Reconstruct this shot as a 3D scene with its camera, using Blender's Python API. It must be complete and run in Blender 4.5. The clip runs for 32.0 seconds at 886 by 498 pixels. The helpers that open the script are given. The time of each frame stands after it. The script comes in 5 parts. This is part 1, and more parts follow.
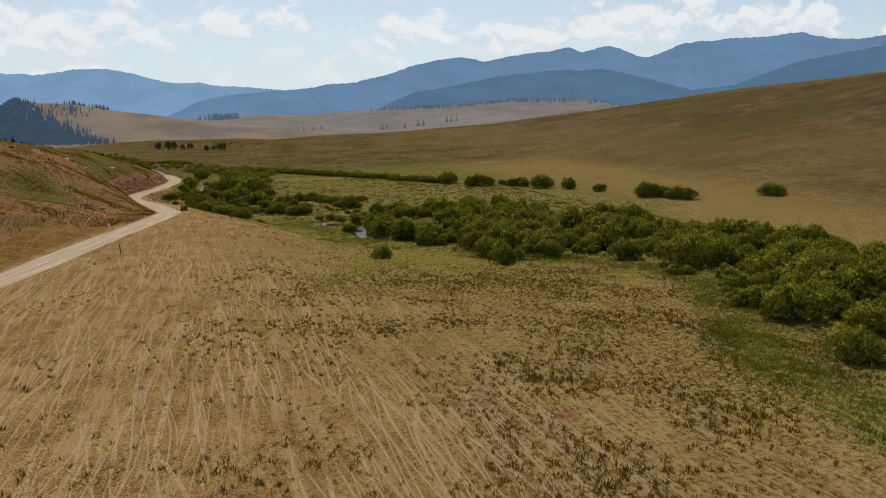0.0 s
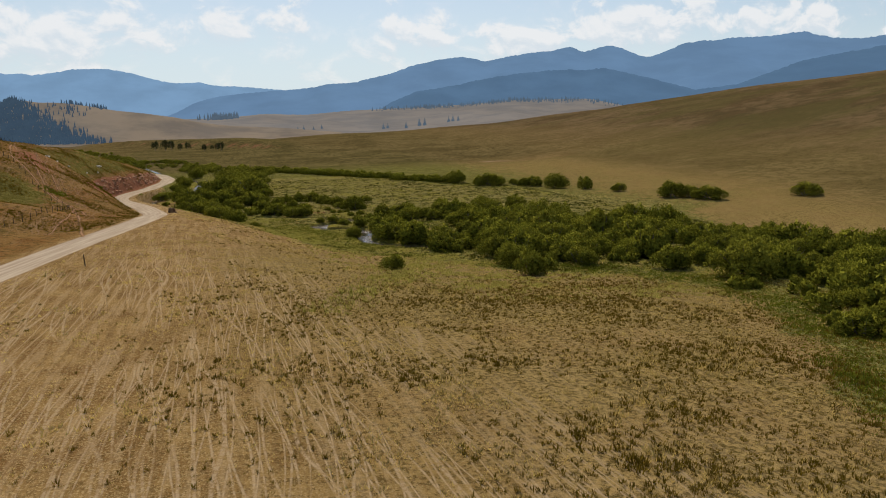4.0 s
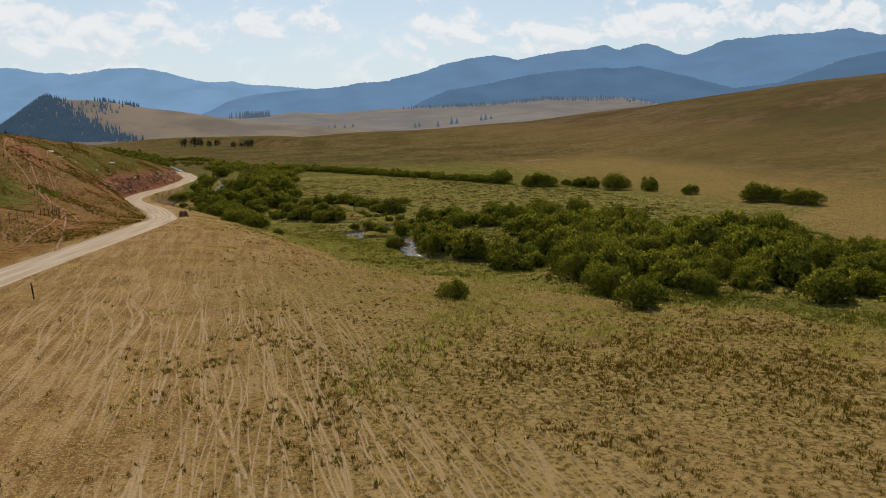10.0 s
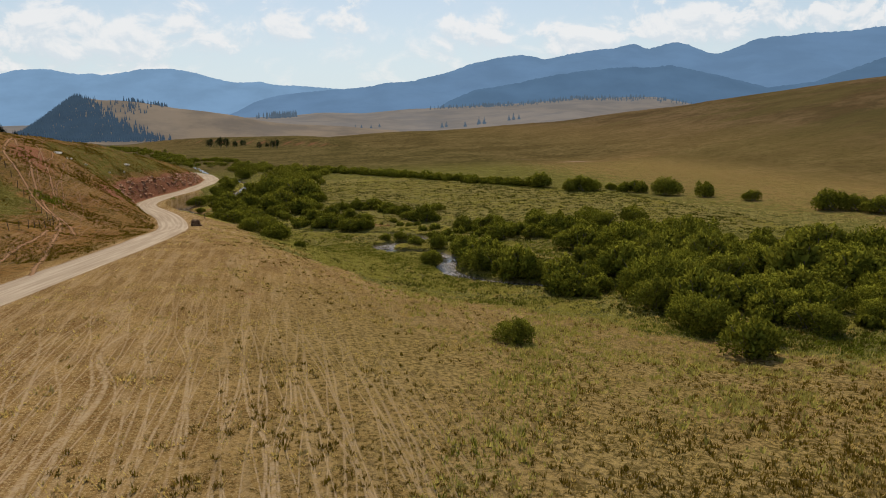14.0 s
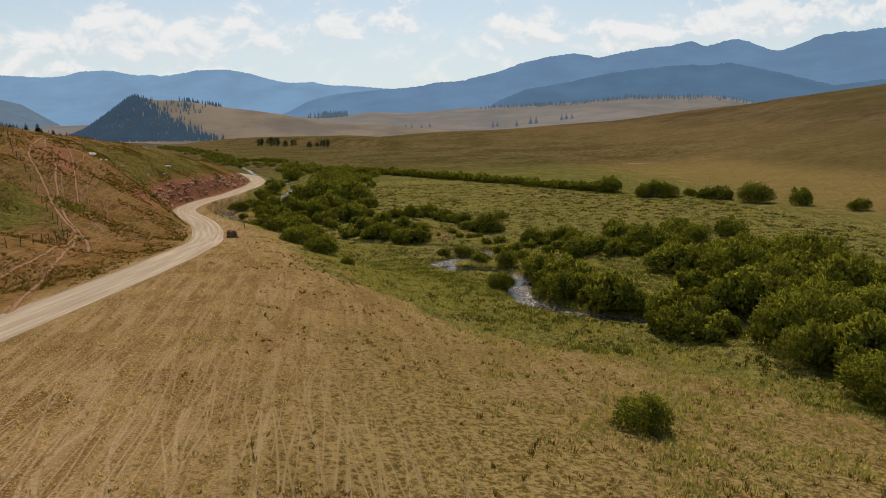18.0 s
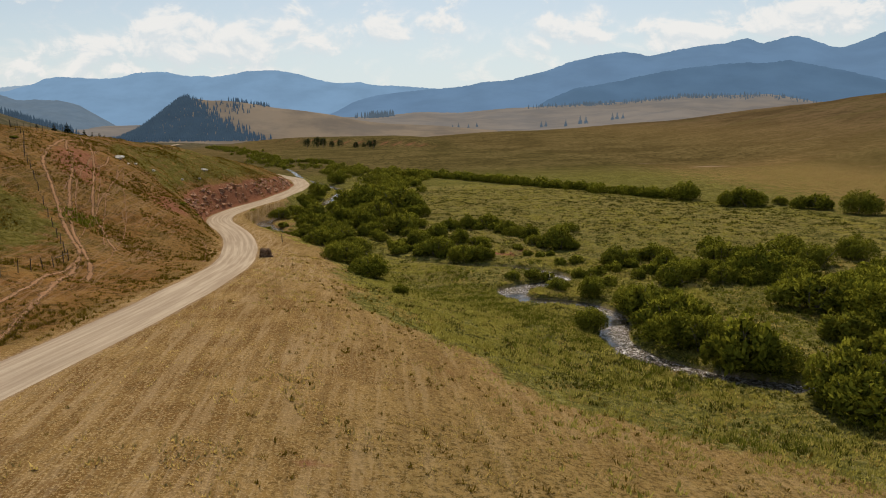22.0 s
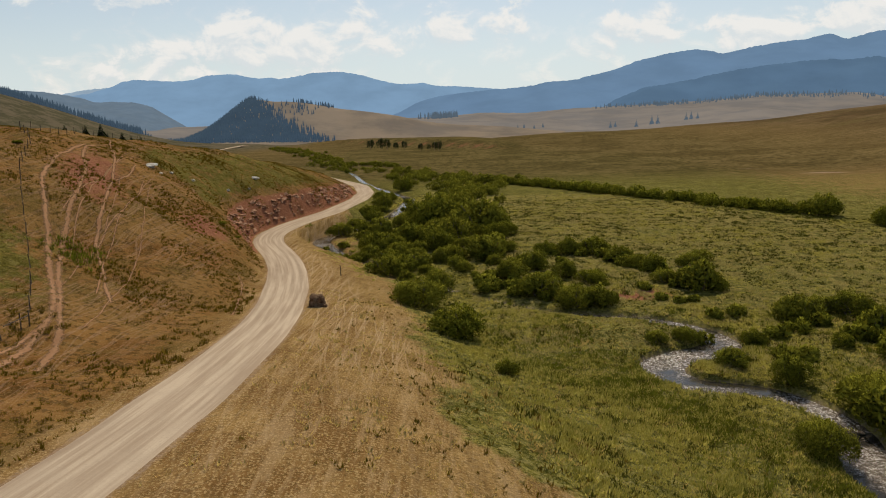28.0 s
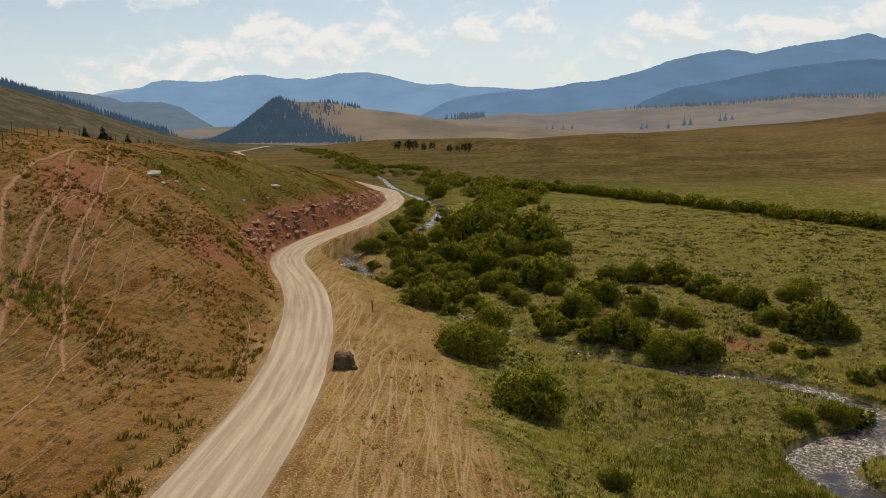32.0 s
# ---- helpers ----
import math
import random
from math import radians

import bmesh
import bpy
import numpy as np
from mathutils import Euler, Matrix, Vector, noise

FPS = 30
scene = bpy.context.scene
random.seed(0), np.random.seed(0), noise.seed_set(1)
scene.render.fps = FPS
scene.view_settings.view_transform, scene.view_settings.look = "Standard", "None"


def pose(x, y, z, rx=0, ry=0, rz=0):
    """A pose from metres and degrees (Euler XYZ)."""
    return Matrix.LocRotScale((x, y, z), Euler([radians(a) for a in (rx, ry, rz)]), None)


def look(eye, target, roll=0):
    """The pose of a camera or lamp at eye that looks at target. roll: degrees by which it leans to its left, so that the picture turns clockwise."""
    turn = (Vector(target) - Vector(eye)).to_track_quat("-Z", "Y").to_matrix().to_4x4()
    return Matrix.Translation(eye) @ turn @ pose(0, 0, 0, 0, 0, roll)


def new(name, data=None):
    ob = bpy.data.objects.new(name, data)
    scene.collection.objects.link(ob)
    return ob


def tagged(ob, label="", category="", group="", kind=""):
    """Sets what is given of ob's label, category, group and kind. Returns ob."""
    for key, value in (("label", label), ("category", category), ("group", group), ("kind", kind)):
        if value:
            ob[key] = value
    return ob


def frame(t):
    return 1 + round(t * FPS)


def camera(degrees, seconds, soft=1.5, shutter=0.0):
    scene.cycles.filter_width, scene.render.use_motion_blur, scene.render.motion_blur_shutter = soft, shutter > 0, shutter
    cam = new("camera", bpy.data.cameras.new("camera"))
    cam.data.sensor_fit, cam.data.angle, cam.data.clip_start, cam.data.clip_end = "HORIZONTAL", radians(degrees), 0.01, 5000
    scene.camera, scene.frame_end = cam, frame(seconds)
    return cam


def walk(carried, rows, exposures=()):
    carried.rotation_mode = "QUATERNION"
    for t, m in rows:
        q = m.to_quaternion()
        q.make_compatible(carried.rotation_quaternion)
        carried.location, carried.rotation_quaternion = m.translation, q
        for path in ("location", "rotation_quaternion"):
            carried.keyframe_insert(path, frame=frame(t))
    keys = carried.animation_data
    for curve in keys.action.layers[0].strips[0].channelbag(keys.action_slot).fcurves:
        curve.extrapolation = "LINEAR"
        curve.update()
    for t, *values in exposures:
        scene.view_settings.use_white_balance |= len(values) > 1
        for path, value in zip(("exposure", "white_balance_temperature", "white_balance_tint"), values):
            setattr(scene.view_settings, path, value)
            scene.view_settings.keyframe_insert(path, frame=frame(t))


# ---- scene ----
cam = camera(66.0, 32.0, 1.0)
PATH = [
    (0, (-3.249, -148.207, 27.639), (-2.664, -146.329, 27.277), -1.1),
    (1, (-2.802, -144.312, 27.209), (-2.217, -142.434, 26.848), -1.0),
    (2, (-2.318, -140.239, 26.854), (-1.734, -138.361, 26.493), -1.1),
    (3, (-1.836, -136.002, 26.485), (-1.251, -134.124, 26.124), -1.1),
    (5.5, (-0.689, -124.87, 25.563), (-0.109, -122.99, 25.201), -1.2),
    (6, (-0.513, -122.53, 25.522), (0.059, -120.648, 25.16), -1.1),
    (7, (-0.017, -117.971, 25.193), (0.536, -116.084, 24.829), -1.1),
    (8, (0.407, -113.547, 24.766), (0.939, -111.654, 24.404), -1.0),
    (9, (0.722, -109.111, 24.342), (1.235, -107.212, 23.979), -1.0),
    (10, (1.091, -104.498, 24.129), (1.594, -102.597, 23.768), -1.0),
    (11, (1.491, -99.993, 23.944), (1.994, -98.091, 23.583), -1.1),
    (12, (1.837, -95.835, 24.008), (2.334, -93.932, 23.648), -1.1),
    (13, (2.044, -91.645, 24.044), (2.508, -89.734, 23.684), -1.0),
    (14.5, (2.544, -84.995, 23.931), (2.962, -83.072, 23.572), -1.0),
    (16.5, (3.029, -75.72, 23.873), (3.379, -73.783, 23.514), -1.0),
    (18, (2.958, -68.526, 23.795), (3.253, -66.58, 23.437), -1.0),
    (19, (2.849, -63.743, 23.815), (3.108, -61.792, 23.458), -1.1),
    (20, (2.694, -58.873, 23.856), (2.924, -56.918, 23.499), -1.0),
    (21, (2.4, -53.975, 23.909), (2.6, -52.018, 23.552), -1.0),
    (22, (2.149, -49.102, 23.941), (2.316, -47.141, 23.585), -1.0),
    (23, (1.802, -44.418, 24.011), (1.939, -42.454, 23.655), -1.1),
    (24, (1.264, -39.435, 24.092), (1.371, -37.469, 23.737), -1.1),
    (25, (0.712, -34.554, 24.113), (0.788, -32.587, 23.76), -1.1),
    (27.5, (-1.099, -22.423, 24.195), (-1.093, -20.454, 23.844), -1.0),
    (28, (-1.461, -19.985, 24.144), (-1.47, -18.016, 23.793), -1.1),
    (29, (-2.365, -15.134, 24.201), (-2.404, -13.165, 23.85), -1.1),
    (30, (-3.278, -10.377, 24.283), (-3.336, -8.409, 23.933), -1.0),
    (31, (-4.104, -5.886, 24.376), (-4.183, -3.918, 24.026), -1.0),
    (32, (-5.114, -1.37, 24.54), (-5.194, 0.598, 24.192), -0.9),
]
walk(cam, [(t, look(e, g, r)) for t, e, g, r in PATH], [(0, 0.02, 6520, 10), (14, 0.02, 6580, 10), (20, 0.02, 6800, 10), (32, 0.0, 6950, 10)])

# ---- light ----
SUN_AZ, SUN_EL = 9.0, 51.0      # degrees right of +y, above the horizon
world = bpy.data.worlds.new("sky")
scene.world = world
world.use_nodes = True
wn, wl = world.node_tree.nodes, world.node_tree.links
wn.clear()

sky = wn.new("ShaderNodeTexSky")
sky.sky_type, sky.sun_disc = "NISHITA", False
sky.sun_elevation, sky.sun_rotation = radians(SUN_EL), radians(SUN_AZ)
sky.air_density, sky.dust_density, sky.ozone_density = 1.0, 0.9, 2.2
co = wn.new("ShaderNodeTexCoord")
sep = wn.new("ShaderNodeSeparateXYZ")
wl.new(co.outputs["Generated"], sep.inputs[0])


def wmath(op, a, b=None, clamp=False):
    n = wn.new("ShaderNodeMath")
    n.operation, n.use_clamp = op, clamp
    for i, v in enumerate((a, b)):
        if v is None:
            continue
        if isinstance(v, (int, float)):
            n.inputs[i].default_value = v
        else:
            wl.new(v, n.inputs[i])
    return n.outputs[0]


# clouds lie on a high flat layer, squeezed towards the horizon
flat = wmath("MAXIMUM", wmath("ABSOLUTE", sep.outputs[1]), 0.15)
u = wmath("DIVIDE", sep.outputs[0], flat)
v = wmath("DIVIDE", sep.outputs[2], flat)


def cloud_density(rise):
    """How thick the cloud is at a point that lies a little higher by rise."""
    vv = wmath("ADD", v, rise)
    comb = wn.new("ShaderNodeCombineXYZ")
    wl.new(u, comb.inputs[0])
    wl.new(wmath("MULTIPLY", vv, 1.5), comb.inputs[1])
    puff = wn.new("ShaderNodeTexNoise")
    puff.inputs["Scale"].default_value, puff.inputs["Detail"].default_value = 15.0, 9
    puff.inputs["Roughness"].default_value, puff.inputs["Distortion"].default_value = 0.60, 0.35
    wl.new(comb.outputs[0], puff.inputs["Vector"])
    patch = wn.new("ShaderNodeTexNoise")
    patch.inputs["Scale"].default_value, patch.inputs["Detail"].default_value = 4.2, 3
    wl.new(comb.outputs[0], patch.inputs["Vector"])
    d = wmath("ADD", wmath("MULTIPLY", wmath("SUBTRACT", puff.outputs[0], 0.5), 1.15), wmath("MULTIPLY", wmath("SUBTRACT", patch.outputs[0], 0.5), 0.7))
    for cu, cv, ru, rv, amount in BANKS:
        du = wmath("DIVIDE", wmath("SUBTRACT", u, cu), ru)
        dv = wmath("DIVIDE", wmath("SUBTRACT", vv, cv), rv)
        r2 = wmath("ADD", wmath("MULTIPLY", du, du), wmath("MULTIPLY", dv, dv))
        d = wmath("ADD", d, wmath("MULTIPLY", wmath("SUBTRACT", 1.0, r2, True), amount))
    return d


# heaped banks: across, up, half width, half height, thickness
BANKS = ((-0.20, 0.122, 0.22, 0.035, 0.20), (-0.42, 0.10, 0.16, 0.03, 0.16), (0.02, 0.140, 0.07, 0.028, 0.16), (0.30, 0.132, 0.10, 0.035, 0.20),
         (0.46, 0.128, 0.13, 0.034, 0.26), (0.64, 0.140, 0.09, 0.050, 0.24), (0.72, 0.175, 0.07, 0.03, 0.20), (0.95, 0.165, 0.18, 0.035, 0.26), (0.02, 0.205, 0.30, 0.02, 0.10), (-0.5, 0.19, 0.2, 0.02, 0.10))
thick = cloud_density(0.0)
above = cloud_density(0.013)
# a white veil lies low over the ridges and thins out upwards
veil = wn.new("ShaderNodeMapRange")
veil.interpolation_type = "SMOOTHSTEP"
veil.inputs["From Min"].default_value, veil.inputs["From Max"].default_value = 0.20, 0.03
veil.inputs["To Min"].default_value, veil.inputs["To Max"].default_value = 0.40, 0.85
wl.new(v, veil.inputs[0])
cover = wn.new("ShaderNodeMapRange")
cover.interpolation_type = "SMOOTHSTEP"
cover.inputs["From Min"].default_value, cover.inputs["From Max"].default_value = -0.07, 0.20
wl.new(thick, cover.inputs[0])
shade = wn.new("ShaderNodeMapRange")
shade.interpolation_type = "SMOOTHSTEP"
shade.inputs["From Min"].default_value, shade.inputs["From Max"].default_value = -0.12, 0.12
wl.new(wmath("SUBTRACT", thick, above), shade.inputs[0])
lit = wn.new("ShaderNodeMix")
lit.data_type = "RGBA"
wl.new(shade.outputs[0], lit.inputs[0])
lit.inputs[6].default_value, lit.inputs[7].default_value = (0.78, 0.86, 0.93, 1), (0.97, 0.985, 1.0, 1)
white = wn.new("ShaderNodeMix")
white.data_type = "RGBA"
white.inputs[6].default_value = (0.76, 0.885, 0.96, 1)
wl.new(cover.outputs[0], white.inputs[0])
wl.new(lit.outputs[2], white.inputs[7])
bg_sky, bg_cloud, mixer, out = (wn.new(k) for k in ("ShaderNodeBackground", "ShaderNodeBackground", "ShaderNodeMixShader", "ShaderNodeOutputWorld"))
bg_sky.inputs[1].default_value = 0.093
bg_cloud.inputs[1].default_value = 0.86
wl.new(sky.outputs[0], bg_sky.inputs[0])
wl.new(white.outputs[2], bg_cloud.inputs[0])
zenith = wn.new("ShaderNodeMapRange")      # clear blue overhead
zenith.interpolation_type = "SMOOTHSTEP"
zenith.inputs["From Min"].default_value, zenith.inputs["From Max"].default_value = 0.24, 0.75
zenith.inputs["To Min"].default_value, zenith.inputs["To Max"].default_value = 1.0, 0.26
wl.new(v, zenith.inputs[0])
wl.new(wmath("MULTIPLY", wmath("MAXIMUM", wmath("MULTIPLY", cover.outputs[0], 0.92), veil.outputs[0]), zenith.outputs[0]), mixer.inputs[0])
wl.new(bg_sky.outputs[0], mixer.inputs[1])
wl.new(bg_cloud.outputs[0], mixer.inputs[2])
wl.new(mixer.outputs[0], out.inputs[0])

sun = new("sun", bpy.data.lights.new("sun", "SUN"))
sun.data.energy, sun.data.angle, sun.data.color = 3.2, radians(0.55), (1.0, 0.89, 0.71)
az, el = radians(SUN_AZ), radians(SUN_EL)
to_sun = Vector((math.sin(az) * math.cos(el), math.cos(az) * math.cos(el), math.sin(el)))
sun.matrix_world = look(to_sun * 900, (0, 0, 0))


# ---- materials ----
def nodes_of(name):
    m = bpy.data.materials.new(name)
    m.use_nodes = True
    nt = m.node_tree
    nt.nodes.clear()
    return m, nt


class Graph:
    """Short hand for building a material."""

    def __init__(self, name):
        self.mat, self.nt = nodes_of(name)

    def put(self, sock, value):
        if hasattr(value, "is_linked"):
            self.nt.links.new(value, sock)
        elif isinstance(value, tuple) and len(value) == 3 and sock.type == "RGBA":
            sock.default_value = (*value, 1)
        else:
            sock.default_value = value

    def add(self, kind, **ins):
        n = self.nt.nodes.new(kind)
        for k, val in ins.items():
            self.put(n.inputs[k.replace("_", " ")], val)
        return n

    def math(self, op, a, b=0.0, clamp=False):
        n = self.nt.nodes.new("ShaderNodeMath")
        n.operation, n.use_clamp = op, clamp
        self.put(n.inputs[0], a)
        self.put(n.inputs[1], b)
        return n.outputs[0]

    def mix(self, fac, a, b, blend="MIX"):
        n = self.nt.nodes.new("ShaderNodeMix")
        n.data_type, n.blend_type = "RGBA", blend
        self.put(n.inputs[0], fac)
        self.put(n.inputs[6], a)
        self.put(n.inputs[7], b)
        return n.outputs[2]

    def span(self, value, lo, hi, to_lo=0.0, to_hi=1.0):
        n = self.nt.nodes.new("ShaderNodeMapRange")
        n.interpolation_type = "SMOOTHSTEP"
        for i, val in enumerate((value, lo, hi, to_lo, to_hi)):
            self.put(n.inputs[i], val)
        return n.outputs[0]

    def where(self, scale=(1, 1, 1)):
        geo = self.nt.nodes.new("ShaderNodeNewGeometry")
        mp = self.nt.nodes.new("ShaderNodeMapping")
        self.nt.links.new(geo.outputs["Position"], mp.inputs[0])
        mp.inputs["Scale"].default_value = scale
        return mp.outputs[0]

    def noise(self, vec, scale, detail=3, rough=0.55, warp=0.0):
        n = self.add("ShaderNodeTexNoise", Scale=scale, Detail=detail, Roughness=rough, Distortion=warp)
        self.nt.links.new(vec, n.inputs["Vector"])
        return n.outputs[0]

    def bump(self, height, strength, distance):
        n = self.add("ShaderNodeBump", Strength=strength, Distance=distance)
        self.nt.links.new(height, n.inputs["Height"])
        return n.outputs[0]

    def finish(self, colour, rough=0.9, normal=None, through_light=0.0, metal=0.0, spec=0.2):
        out_node = self.nt.nodes.new("ShaderNodeOutputMaterial")
        p = self.add("ShaderNodeBsdfPrincipled", Base_Color=colour, Roughness=rough, Metallic=metal)
        p.inputs["Specular IOR Level"].default_value = spec
        if normal is not None:
            self.nt.links.new(normal, p.inputs["Normal"])
        shader = p.outputs[0]
        if through_light:
            tr = self.add("ShaderNodeBsdfTranslucent", Color=colour)
            mx = self.nt.nodes.new("ShaderNodeMixShader")
            mx.inputs[0].default_value = through_light
            self.nt.links.new(shader, mx.inputs[1])
            self.nt.links.new(tr.outputs[0], mx.inputs[2])
            shader = mx.outputs[0]
        self.nt.links.new(shader, out_node.inputs[0])
        return self.mat


def ground_material():
    g = Graph("ground_grass_and_soil")
    pos = g.where()
    cov = g.add("ShaderNodeVertexColor")
    cov.layer_name = "cover"
    sepc = g.add("ShaderNodeSeparateColor")
    g.nt.links.new(cov.outputs[0], sepc.inputs[0])
    lush, soil, trod = sepc.outputs[0], sepc.outputs[1], sepc.outputs[2]
    far = g.add("ShaderNodeVertexColor")
    far.layer_name = "range"
    sepf = g.add("ShaderNodeSeparateColor")
    g.nt.links.new(far.outputs[0], sepf.inputs[0])
    tawny, sage, trail = sepf.outputs[0], sepf.outputs[1], sepf.outputs[2]
    big = g.noise(pos, 0.025, 4, 0.6)
    mid = g.noise(pos, 0.22, 5, 0.62)
    fine = g.noise(pos, 2.6, 5, 0.7)
    tiny = g.noise(pos, 7.0, 3, 0.7)
    # dry grass, straw to brown
    dry = g.mix(g.span(mid, 0.36, 0.66), (0.220, 0.114, 0.032), (0.370, 0.220, 0.070))
    dry = g.mix(g.math("MULTIPLY", g.span(big, 0.45, 0.65), 0.55), dry, (0.265, 0.152, 0.042))
    dab = g.noise(g.where((1.0, 1.0, 1.0)), 1.35, 4, 0.66)
    dry = g.mix(g.math("MULTIPLY", g.span(dab, 0.52, 0.60), g.span(far.outputs["Alpha"], 0.1, 0.7, 0.12, 0.65)), dry, (0.125, 0.076, 0.017))
    dry = g.mix(g.math("MULTIPLY", g.span(fine, 0.51, 0.58), g.span(far.outputs["Alpha"], 0.1, 0.7, 0.38, 0.8)), dry, (0.070, 0.041, 0.010))
    dry = g.mix(g.math("MULTIPLY", g.span(tiny, 0.50, 0.60), 0.6), dry, (0.62, 0.435, 0.180))
    comb_pale = g.noise(g.where((1.3, 0.11, 1.0)), 1.0, 4, 0.62)      # straw lies along the valley
    dry = g.mix(g.math("MULTIPLY", g.span(comb_pale, 0.50, 0.62), 0.42), dry, (0.50, 0.335, 0.150))
    dry = g.mix(g.math("MULTIPLY", g.span(comb_pale, 0.46, 0.36), 0.38), dry, (0.175, 0.098, 0.032))
    weedy = g.math("MULTIPLY", far.outputs["Alpha"], g.span(g.noise(pos, 0.09, 4, 0.6), 0.32, 0.58, 0.55, 1.0))
    clump = g.noise(pos, 1.5, 5, 0.72)
    weed = g.mix(g.span(fine, 0.42, 0.58), (0.43, 0.300, 0.096), (0.120, 0.085, 0.018))
    weed = g.mix(g.math("MULTIPLY", g.span(tiny, 0.50, 0.60), 0.6), weed, (0.085, 0.060, 0.014))
    dry = g.mix(g.math("MULTIPLY", weedy, 0.85), dry, weed)
    # trodden cattle trails that run along the valley
    sway = g.noise(g.where((0.05, 0.022, 0.05)), 1.0, 2.4, 0.45)
    geo = g.nt.nodes.new("ShaderNodeNewGeometry")
    sp = g.add("ShaderNodeSeparateXYZ")
    g.nt.links.new(geo.outputs["Position"], sp.inputs[0])
    lines = None
    for step, drift, amount, wid in ((2.6, 9.0, 0.07, 0.05), (1.9, -7.0, 0.03, 0.05), (4.1, 15.0, -0.02, 0.035), (2.1, 11.0, 0.12, 0.045), (1.5, 6.0, -0.05, 0.055), (3.0, -12.0, 0.09, 0.04)):
        ph = g.math("ADD", g.math("MULTIPLY", sp.outputs[0], 1.0 / step), g.math("MULTIPLY", sway, drift / step))
        ph = g.math("ADD", ph, g.math("MULTIPLY", sp.outputs[1], amount / step))
        saw = g.math("ABSOLUTE", g.math("SUBTRACT", g.math("FRACT", ph), 0.5))
        ln = g.span(saw, wid, 0.01)
        lines = ln if lines is None else g.math("MAXIMUM", lines, ln)
    keep = g.span(g.noise(g.where((0.12, 0.05, 0.12)), 1.0, 2), 0.34, 0.52)
    lines = g.math("MULTIPLY", g.math("MULTIPLY", lines, keep), trail)
    lines = g.math("MULTIPLY", lines, g.span(fine, 0.38, 0.58, 0.15, 0.9))
    dry = g.mix(g.math("MULTIPLY", lines, 0.85), dry, (0.56, 0.395, 0.20))
    # lush valley floor
    green = g.mix(g.span(mid, 0.35, 0.65), (0.108, 0.096, 0.013), (0.250, 0.210, 0.038))
    green = g.mix(g.math("MULTIPLY", g.span(fine, 0.50, 0.57), 0.88), green, (0.036, 0.040, 0.006))
    green = g.mix(g.math("MULTIPLY", g.span(dab, 0.53, 0.60), 0.6), green, (0.055, 0.058, 0.009))
    green = g.mix(g.math("MULTIPLY", g.span(tiny, 0.52, 0.62), 0.6), green, (0.46, 0.39, 0.135))
    vor = g.add("ShaderNodeTexVoronoi", Scale=1.7)
    g.nt.links.new(g.where(), vor.inputs["Vector"])
    heads = g.math("MULTIPLY", g.math("MULTIPLY", g.span(vor.outputs["Distance"], 0.46, 0.3), g.span(clump, 0.40, 0.5)), g.span(g.noise(pos, 0.12, 4, 0.6), 0.36, 0.56))
    green = g.mix(g.math("MULTIPLY", heads, 0.45), green, (0.35, 0.30, 0.085))
    broad = g.noise(pos, 1.05, 5, 0.72)
    green = g.mix(g.math("MULTIPLY", g.span(broad, 0.50, 0.57), 0.45), green, (0.048, 0.050, 0.008))
    green = g.mix(g.math("MULTIPLY", g.span(broad, 0.46, 0.38), 0.45), green, (0.36, 0.30, 0.10))
    edge = g.math("ADD", lush, g.math("MULTIPLY", g.math("SUBTRACT", g.noise(pos, 0.45, 6, 0.75), 0.5), 1.6))
    col = g.mix(g.span(edge, 0.35, 0.65), dry, green)
    # tawny far slopes and sage flats
    brown = g.mix(g.span(g.noise(pos, 0.012, 6, 0.7), 0.40, 0.58), (0.092, 0.060, 0.026), (0.190, 0.124, 0.056))
    brown = g.mix(g.math("MULTIPLY", g.span(g.noise(pos, 0.09, 7, 0.78), 0.47, 0.57), 0.7), brown, (0.072, 0.056, 0.024))
    swathe = g.noise(g.where((0.006, 0.014, 0.014)), 1.0, 5, 0.65)
    brown = g.mix(g.math("MULTIPLY", g.span(swathe, 0.48, 0.60), 0.6), brown, (0.105, 0.090, 0.027))
    col = g.mix(tawny, col, brown)
    # russet bunch grass on the steep slope above the road
    bunch = g.noise(pos, 1.1, 5, 0.7)
    russet = g.mix(g.span(mid, 0.36, 0.64), (0.185, 0.084, 0.021), (0.300, 0.155, 0.042))
    russet = g.mix(g.math("MULTIPLY", g.span(g.noise(pos, 0.07, 5, 0.65), 0.42, 0.56), 0.75), russet, (0.250, 0.146, 0.042))
    russet = g.mix(g.math("MULTIPLY", g.span(g.noise(pos, 0.13, 5, 0.65, 0.4), 0.51, 0.62), 0.65), russet, (0.100, 0.076, 0.016))
    russet = g.mix(g.math("MULTIPLY", g.span(bunch, 0.50, 0.58), 0.7), russet, (0.075, 0.045, 0.012))
    russet = g.mix(g.math("MULTIPLY", g.span(tiny, 0.52, 0.62), 0.5), russet, (0.40, 0.245, 0.092))
    russet = g.mix(g.math("MULTIPLY", lines, 0.7), russet, (0.44, 0.27, 0.15))
    russet = g.mix(g.span(edge, 0.35, 0.65), russet, g.mix(0.45, green, (0.115, 0.085, 0.016)))
    col = g.mix(cov.outputs["Alpha"], col, russet)
    far_west = g.math("MULTIPLY", g.span(sp.outputs[0], -170.0, -250.0), g.span(sp.outputs[1], 240.0, 340.0))
    sagec = g.mix(g.span(g.noise(pos, 0.03, 5, 0.65), 0.4, 0.6), (0.118, 0.086, 0.028), (0.200, 0.144, 0.050))
    sagec = g.mix(g.math("MULTIPLY", g.span(g.noise(pos, 0.3, 6, 0.78), 0.47, 0.55), 0.75), sagec, (0.055, 0.045, 0.014))
